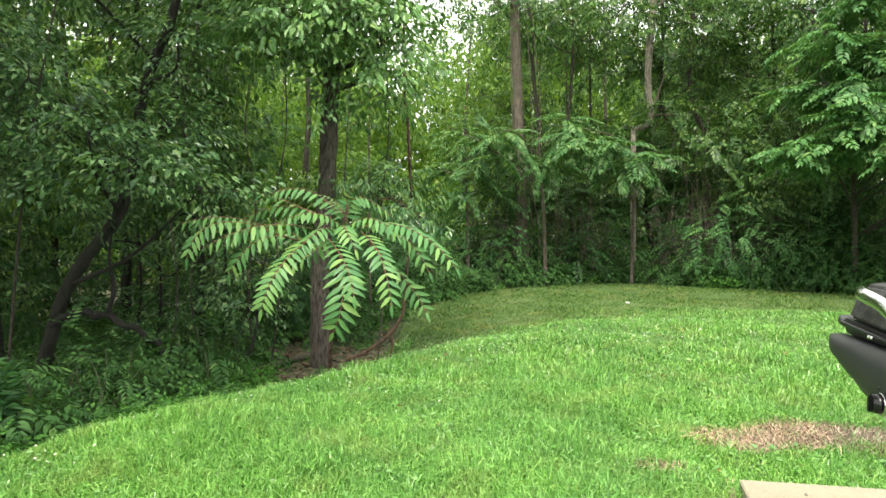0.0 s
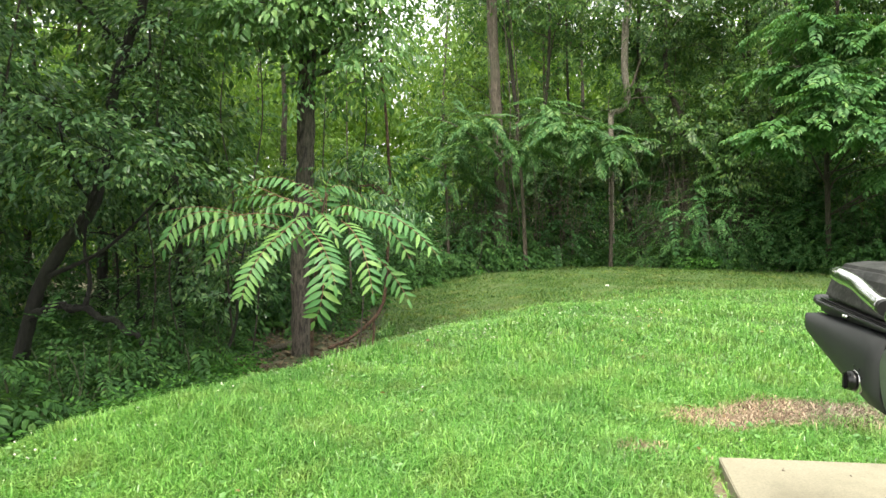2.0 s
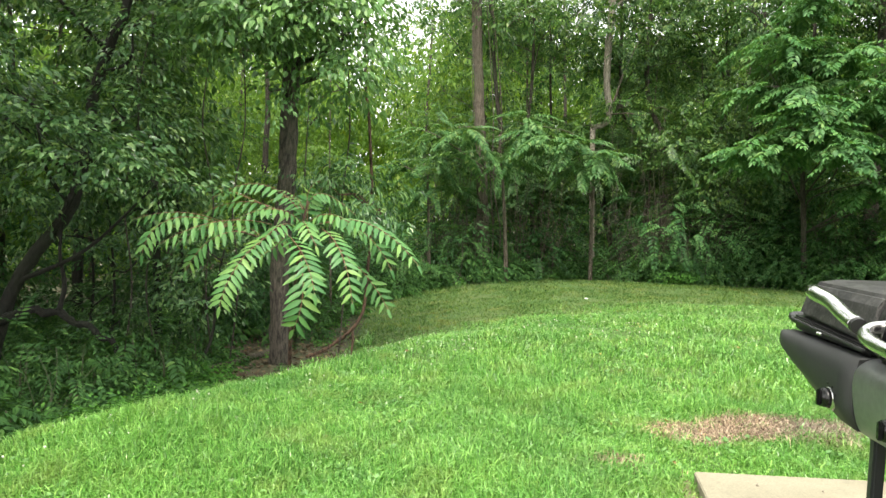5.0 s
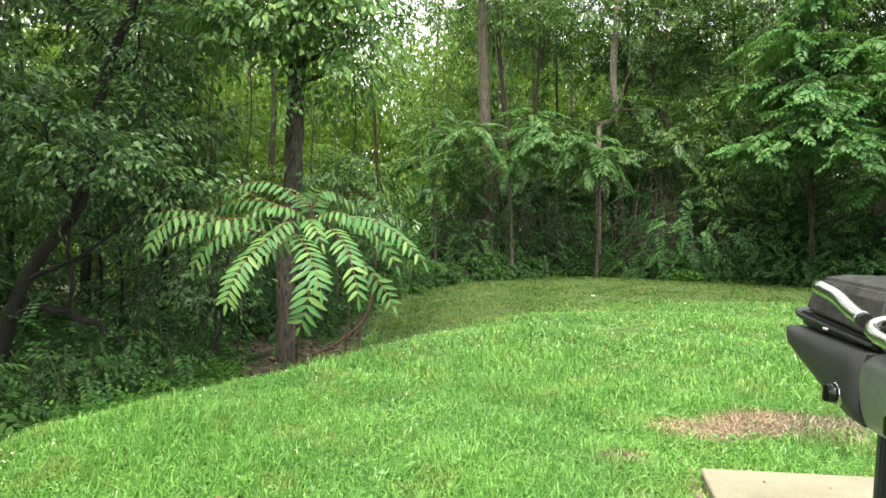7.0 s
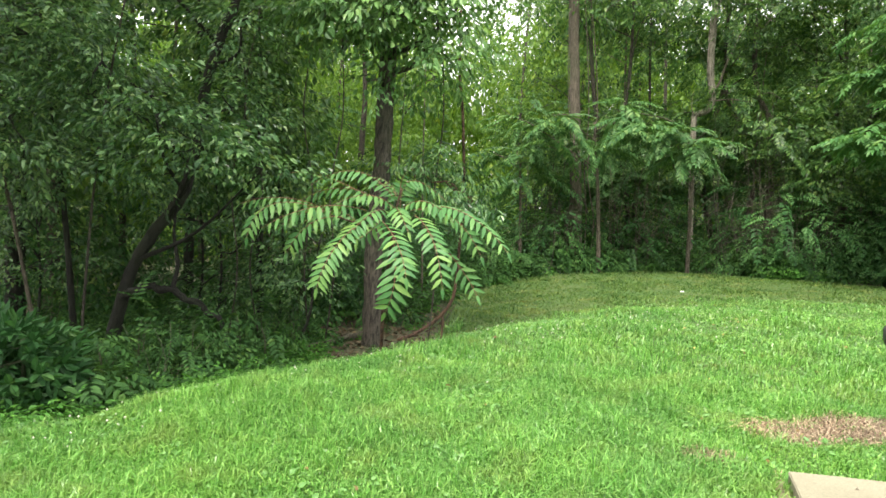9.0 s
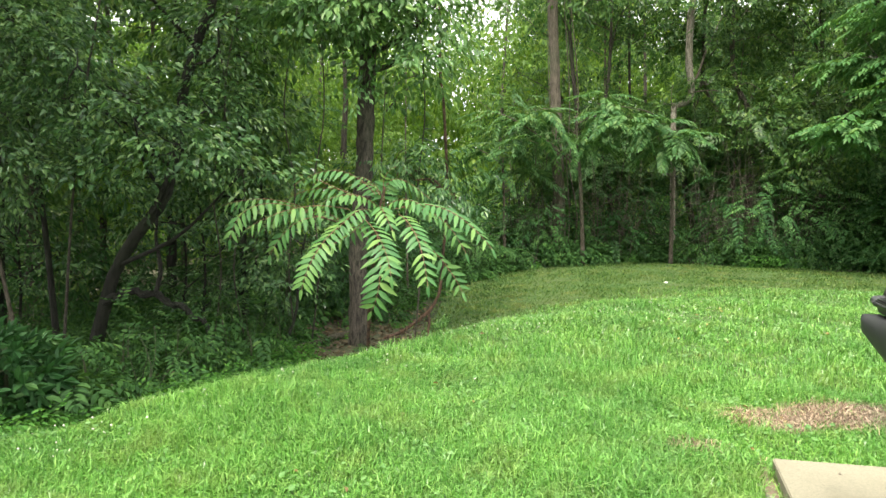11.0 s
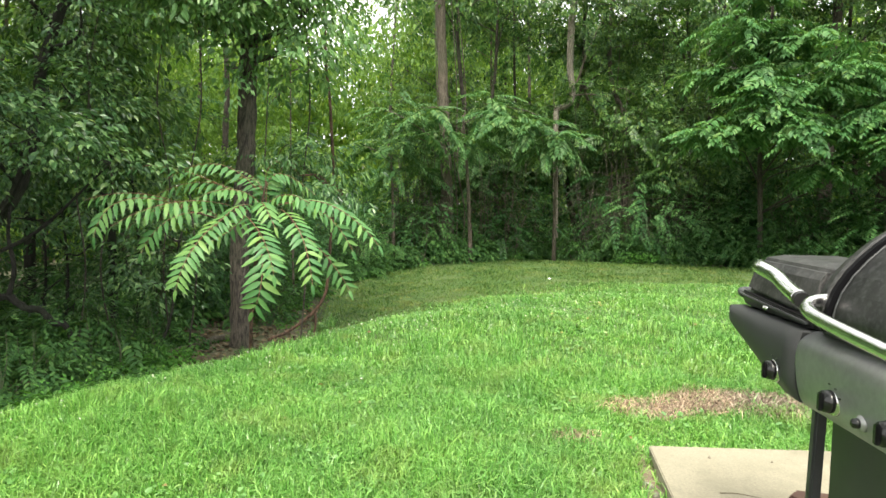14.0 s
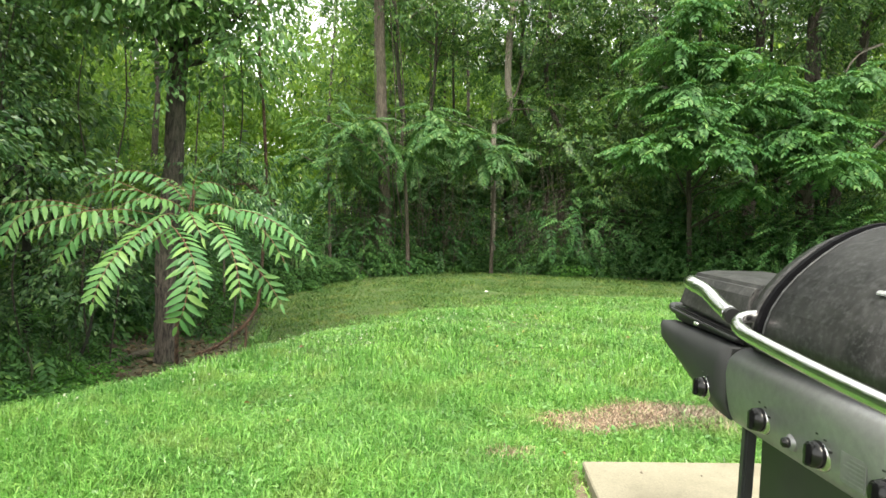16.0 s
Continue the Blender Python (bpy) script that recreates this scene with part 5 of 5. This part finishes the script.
badge = part("badge", block(-0.002, 0.003, -0.045, 0.045, 1.154, 1.165, 0.002), CHROME, hood, "small chrome maker's badge")
badge.matrix_basis = Matrix.Translation((0.066, -0.32, 1.155 - LIFT)) @ pose(0, 0, 0, 0, 38, 0) @ Matrix.Translation((0, 0, -(1.159 - LIFT)))
# cart
for a0, b0 in ((0.115, 0.022), (-0.72, 0.022), (0.10, 0.44), (-0.72, 0.44)):
    s = 0.03 if a0 > 0 else -0.03
    bm = bmesh.new()
    lo = [(b0, a0 + s - 0.016), (b0 + 0.030, a0 + s - 0.016), (b0 + 0.030, a0 + s + 0.012), (b0, a0 + s + 0.012)]
    hi = [(b0, a0 - 0.016), (b0 + 0.030, a0 - 0.016), (b0 + 0.030, a0 + 0.012), (b0, a0 + 0.012)]
    va, vb = [bm.verts.new((x, y, 0.0)) for x, y in lo], [bm.verts.new((x, y, 0.80 - LIFT)) for x, y in hi]
    bm.faces.new(va)
    bm.faces.new(vb[::-1])
    for i in range(4):
        k = (i + 1) % 4
        bm.faces.new((va[k], va[i], vb[i], vb[k]))
    bmesh.ops.recalc_face_normals(bm, faces=bm.faces)
    bmesh.ops.bevel(bm, geom=list(bm.edges), offset=0.006, segments=2, affect="EDGES")
    part("leg", bm, TUBE, grill)
for a0, a1 in ((0.172, -0.275), (-0.281, -0.72)):
    door = part("cart_door", block(0.100, 0.118, a0, a1, 0.20, 0.792, 0.004), DOOR, grill, "dark painted steel door")
part("cart_back", block(0.470, 0.482, 0.10, -0.72, 0.20, 0.79, 0.003), DOOR, grill)
part("bottom_shelf", block(0.05, 0.48, 0.12, -0.74, 0.165, 0.195, 0.004), TUBE, grill)

# ---------------------------------------------------------------- small things on the pad
brick = part("brick", slab([(1.72, 2.50), (1.78, 2.55), (1.96, 2.48), (1.97, 2.38), (1.90, 2.34), (1.75, 2.39)], 0.09, 0.14, 0.008), RUST, None)
tagged(brick, "chipped rusty brown brick lying on the pad", "brick")
twig = part_np("twig", *tube(curve_points([(1.51, 2.64, 0.093), (1.56, 2.63, 0.095), (1.61, 2.61, 0.094), (1.68, 2.56, 0.093)], 4), 0.0022, 0.0012, 5), TWIG, None, "", True)
tagged(twig, "thin dry twig lying on the concrete pad", "twig")
rngc = np.random.default_rng(4)
for i, (x, y, r) in enumerate([(1.66, 3.02, 0.008), (1.52, 2.58, 0.006), (1.93, 2.95, 0.005), (1.71, 2.55, 0.006)]):
    bm = bmesh.new()
    bmesh.ops.create_icosphere(bm, subdivisions=1, radius=r, matrix=pose(x, y, 0.09 + r * 0.5))
    for q in bm.verts:
        q.co += Vector(rngc.normal(size=3) * r * 0.15)
    tagged(part("pebble", bm, plain_material("pebble", (0.16, 0.14, 0.11), 0.9), None), "small dark pebble on the concrete pad", "pebble", "pebbles on the pad")

for i in range(16):
    along = rngc.uniform(0.05, 0.38)
    x, y, r = 1.44 - 0.82 * along - rngc.uniform(0.03, 0.10), 3.20 - 3.3 * along, rngc.uniform(0.008, 0.020)
    bm = bmesh.new()
    bmesh.ops.create_icosphere(bm, subdivisions=1, radius=r, matrix=pose(x, y, g(x, y) + 0.022 + r * 0.3))
    for q in bm.verts:
        q.co += Vector(rngc.normal(size=3) * r * 0.16)
    tagged(part("pebble", bm, GRAVEL, None), "small grey pebble in the soil beside the slab", "pebble", "pebbles beside the slab")

# ---------------------------------------------------------------- lawn detail

def bare(x, y):
    """How bare the ground is: the worn patch past the pad and a small one beside it."""
    wob = 0.12 * np.sin(9 * x + 3 * y) + 0.09 * np.sin(17 * x - 11 * y)
    one = ((x - 2.32) / 0.82) ** 2 + ((y - 4.01 + 0.05 * np.sin(5 * x)) / 0.26) ** 2
    two = ((x - 1.14) / 0.12) ** 2 + ((y - 3.40) / 0.07) ** 2
    away = ((x - 1.44) * 3.3 - (y - 3.20) * 0.82) / 3.4
    three = ((away + 0.04) / 0.045) ** 2 + ((y - 2.75) / 0.55) ** 2
    return 1.0 - np.minimum(np.minimum(one, two), three) + wob * 1.4


v, f = grid(np.arange(0.9, 3.3, 0.03), np.arange(2.1, 4.7, 0.03), 0.022, lambda x, y: (bare(x, y) > 0.0) & ~inside(PAD, x, y))
tagged(new("bare_patch", tri_mesh("bare_patch", v, f, plain_material("bare_earth", (0.165, 0.120, 0.090), 0.95, 0.0, 0.5, 45.0, 0.8), True)), "worn brown patch of bare earth in the lawn", "soil", kind="structure")


def blades(seed, n, r0, r1, hmin, hmax, width, where, bend=(0.35, 1.4)):
    """Curved grass blades over a stretch of the lawn."""
    rng = np.random.default_rng(seed)
    a = rng.uniform(-42, 50, n) * np.pi / 180
    r = np.sqrt(rng.uniform(r0 * r0, r1 * r1, n))
    x, y = r * np.sin(a), r * np.cos(a)
    ok = inside(LAWN, x + rng.normal(size=n) * 0.16, y + rng.normal(size=n) * 0.16) & ~inside(PAD, x, y) & where(x, y, rng.random(n))
    x, y = x[ok], y[ok]
    n = len(x)
    tuft = 0.75 + 0.35 * np.sin(2.3 * x + 1.1 * y) * np.sin(1.7 * y - 0.9 * x) + 0.2 * np.sin(7 * x) * np.sin(6 * y)
    h = rng.uniform(hmin, hmax, n) * tuft
    az = rng.uniform(0, 2 * np.pi, n)
    lean = rng.uniform(*bend, n)
    dx, dy = np.cos(az), np.sin(az)
    w = width * rng.uniform(0.5, 1.5, n)
    base = np.stack([x, y, height(x, y) + 0.008], 1)
    tw = rng.uniform(-0.9, 0.9, n)
    sx, sy = -np.sin(az + tw), np.cos(az + tw)
    side = np.stack([sx, sy, np.zeros(n)], 1) * w[:, None]
    fwd = np.stack([dx, dy, np.zeros(n)], 1)
    up = np.array([0, 0, 1.0])
    mid = base + fwd * (h * lean * 0.35)[:, None] + up * (h * 0.62)[:, None]
    tip = base + fwd * (h * lean * 1.05)[:, None] + up * (h * (1.0 - 0.42 * lean))[:, None]
    v = np.stack([base - side * 0.5, base + side * 0.5, mid - side * 0.45, mid + side * 0.45, tip], 1).reshape(-1, 3)
    t = np.array([(0, 1, 3), (0, 3, 2), (2, 3, 4)])
    f = (t[None] + (np.arange(n) * 5)[:, None, None]).reshape(-1, 3)
    return v, f


def blades_box(seed, n, x0, x1, y0, y1, hmin, hmax, width):
    """The lawn round and behind the camera."""
    rng = np.random.default_rng(seed)
    x, y = rng.uniform(x0, x1, n), rng.uniform(y0, y1, n)
    ang = np.degrees(np.arctan2(x, y))
    ok = inside(LAWN, x, y) & ~inside(PAD, x, y) & ((np.hypot(x, y) < 2.25) | (ang < -41.5) | (ang > 49.5) | (y < 0))
    x, y = x[ok], y[ok]
    n = len(x)
    h, az, w = rng.uniform(hmin, hmax, n), rng.uniform(0, 2 * np.pi, n), width * rng.uniform(0.6, 1.3, n)
    base = np.stack([x, y, height(x, y) + 0.008], 1)
    side = np.stack([-np.sin(az), np.cos(az), np.zeros(n)], 1) * w[:, None]
    tip = base + np.stack([np.cos(az) * h * 0.7, np.sin(az) * h * 0.7, h * 0.75], 1)
    v = np.stack([base - side * 0.5, base + side * 0.5, tip], 1).reshape(-1, 3)
    return v, np.arange(3 * n).reshape(-1, 3)


def past_crest(x, y):
    return y - np.interp(x, CREST_X, CREST_Y)


sparse = lambda x, y, u: (u > np.clip(bare(x, y) * 1.6, 0, 0.94))
v, f = join([blades(1, 190000, 2.2, 5.2, 0.05, 0.15, 0.0046, sparse),
             blades(12, 30000, 2.2, 7.5, 0.08, 0.15, 0.0075, lambda x, y, u: sparse(x, y, u) & (past_crest(x, y) < 0.2) & (np.sin(3.1 * x + 1.3 * y) * np.sin(2.7 * y - 1.1 * x) + 0.6 * np.sin(8 * x + 5 * y) * np.sin(7 * y) > 1.6 * u - 0.5)),
             blades(14, 34000, 2.2, 6.5, 0.09, 0.17, 0.0048, lambda x, y, u: sparse(x, y, u) & (past_crest(x, y) < 0.2), (0.1, 0.7)),
             blades(13, 30000, 5.2, 10.0, 0.07, 0.14, 0.009, lambda x, y, u: (past_crest(x, y) < 0.3) & (np.sin(3.3 * x - 1.3 * y) * np.sin(2.5 * y + 1.1 * x) + 0.6 * np.sin(7 * x + 4 * y) * np.sin(6 * y) > 1.6 * u - 0.5)),
             blades(2, 150000, 5.2, 12.0, 0.05, 0.12, 0.007, lambda x, y, u: (past_crest(x, y) < 0.1 + 2.6 * u))])

def near_edge(x, y):
    ok = inside(LAWN, x, y)
    return ok & ~(inside(LAWN, x - 0.22, y + 0.10) & inside(LAWN, x - 0.1, y + 0.22))


v2, f2 = blades(6, 260000, 3.6, 9.5, 0.10, 0.24, 0.008, lambda x, y, u: near_edge(x, y) & (x < 0.5) & (u < 0.55) & ((y < 5.6) | (y > 8.9)))
v, f = join([(v, f), (v2, f2), blades_box(8, 45000, -3.4, 8, -6, 8, 0.05, 0.12, 0.012)])
tagged(new("grass", tri_mesh("grass", v, f, GRASS)), "thick bright green grass of the front lawn", "grass", kind="stuff")
# shorter blades past the crest, coloured as if the trees shaded them
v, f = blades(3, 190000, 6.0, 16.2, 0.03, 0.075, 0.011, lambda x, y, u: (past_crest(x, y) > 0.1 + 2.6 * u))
tagged(new("mown_grass", tri_mesh("mown_grass", v, f, GRASS_SHADE)), "short grass past the crest, its dull green darkened for tree shade", "grass", kind="stuff")
STRAW = leaf_material("dead_straw", (0.085, 0.056, 0.042), (0.240, 0.165, 0.118), (0.50, 0.41, 0.31), 0.8, 0.15, (1, 0.9, 0.7))
v, f = blades(4, 260000, 2.6, 5.2, 0.05, 0.12, 0.0042, lambda x, y, u: (bare(x, y) > 0.04) & (u < 0.55) & (y > 3.25), (1.45, 1.9))
v[:, 2] += 0.012
tagged(new("dead_grass", tri_mesh("dead_grass", v, f, STRAW)), "dry dead straw on the bare patch", "grass", kind="stuff")

# clover and broad weeds among the grass
rngl = np.random.default_rng(9)
n = 3000
a = rngl.uniform(-42, 50, n) * np.pi / 180
r = np.sqrt(rngl.uniform(2.5 ** 2, 9.5 ** 2, n))
x, y = r * np.sin(a), r * np.cos(a)
ok = inside(LAWN, x, y) & ~inside(PAD, x, y) & (bare(x, y) < 0.2)
x, y = x[ok], y[ok]
pieces = []
lv = leaf(0.035, 0.022, True, 0.1)
for k in range(4):
    az = rngl.uniform(0, 2 * np.pi, len(x))
    d = np.stack([np.cos(az), np.sin(az), rngl.uniform(-0.1, 0.7, len(x))], 1)
    rot = frames_along(d, np.tile([0, 0, 1.0], (len(x), 1)), rngl.normal(size=len(x)) * 0.4)
    pos = np.stack([x, y, height(x, y) + rngl.uniform(0.03, 0.06, len(x))], 1) + rngl.normal(size=(len(x), 3)) * (0.02, 0.02, 0.005)
    pieces.append(scatter(lv, pos, rot, rngl.uniform(0.5, 1.2, len(x))))
v, f = join(pieces)
tagged(new("clover_leaves", tri_mesh("clover_leaves", v, f, leaf_material("clover_leaf", (0.085, 0.200, 0.055), (0.120, 0.265, 0.080), (0.175, 0.340, 0.120), 0.45, 0.3))), "clover and broad weeds in the lawn", "clover", kind="stuff")

ball = bmesh.new()
bmesh.ops.create_icosphere(ball, subdivisions=1, radius=1.0)
bv = np.array([q.co for q in ball.verts])
bf = np.array([[q.index for q in face.verts] for face in ball.faces])
ball.free()
n = 240
u = rngl.uniform(-2.5, 3.6, n)
y = np.interp(u, CREST_X, CREST_Y) + rngl.normal(size=n) * 0.5 - 0.35
k = inside(LAWN, u, y)
u, y = u[k], y[k]
pos = np.stack([u, y, height(u, y) + rngl.uniform(0.06, 0.10, len(u))], 1)
v, f = scatter((bv, bf), pos, np.tile(np.eye(3), (len(u), 1, 1)), rngl.uniform(0.003, 0.0075, len(u)))
tagged(new("clover_flowers", tri_mesh("clover_flowers", v, f, PETAL, True)), "small white clover heads scattered over the crest", "flower", kind="stuff")

# loose brown leaves under the trees by the lawn
n = 2600
u, y = rngl.uniform(-3.2, 0.2, n), rngl.uniform(5.2, 10.5, n)
k = ~inside(LAWN, u, y)
u, y = u[k], y[k]
d = rngl.normal(size=(len(u), 3)) * (1, 1, 0.3)
v, f = scatter(leaf(0.075, 0.045), np.stack([u, y, height(u, y) + 0.012], 1), frames_along(d, np.tile([0, 0, 1.0], (len(u), 1)), rngl.normal(size=len(u)) * 0.5), rngl.uniform(0.5, 1.2, len(u)))
tagged(new("leaf_litter", tri_mesh("leaf_litter", v, f, leaf_material("litter_leaf", (0.055, 0.040, 0.024), (0.100, 0.074, 0.046), (0.18, 0.135, 0.085), 0.8, 0.1, (1, 0.9, 0.7)))), "loose dead brown leaves under the trees", "leaves", kind="stuff")

# dead leaves on the grass and a pale scrap
n = 70
u, y = rngl.uniform(-1.5, 4.5, n), rngl.uniform(2.8, 8.5, n)
k = inside(LAWN, u, y) & ~inside(PAD, u, y)
u, y = u[k], y[k]
d = rngl.normal(size=(len(u), 3)) * (1, 1, 0.25)
v, f = scatter(leaf(0.045, 0.026), np.stack([u, y, height(u, y) + 0.05], 1), frames_along(d, np.tile([0, 0, 1.0], (len(u), 1)), rngl.normal(size=len(u)) * 0.5), rngl.uniform(0.5, 1.1, len(u)))
tagged(new("fallen_leaves", tri_mesh("fallen_leaves", v, f, leaf_material("dead_leaf", (0.15, 0.095, 0.045), (0.27, 0.19, 0.08), (0.45, 0.38, 0.17), 0.7, 0.2))), "dry yellow and brown leaves on the grass", "leaves", kind="stuff")
for name, (x, y), r, c, label, cat in (("stone", (1.77, 4.15), 0.045, (0.30, 0.23, 0.165), "pale tan stone in the bare patch", "stone"), ("scrap", (3.29, 12.0), 0.032, (0.75, 0.74, 0.70), "crumpled white scrap lying on the lawn", "litter")):
    bm = bmesh.new()
    bmesh.ops.create_icosphere(bm, subdivisions=2, radius=r)
    for q in bm.verts:
        q.co = Vector((q.co.x * 1.2, q.co.y * 0.8, q.co.z * 0.55)) * (1 + 0.22 * noise.noise(q.co * 30))
    ob = tagged(part(name, bm, plain_material(name, c, 0.85), None), label, cat)
    ob.location = (x, y, g(x, y) + r * 0.45)
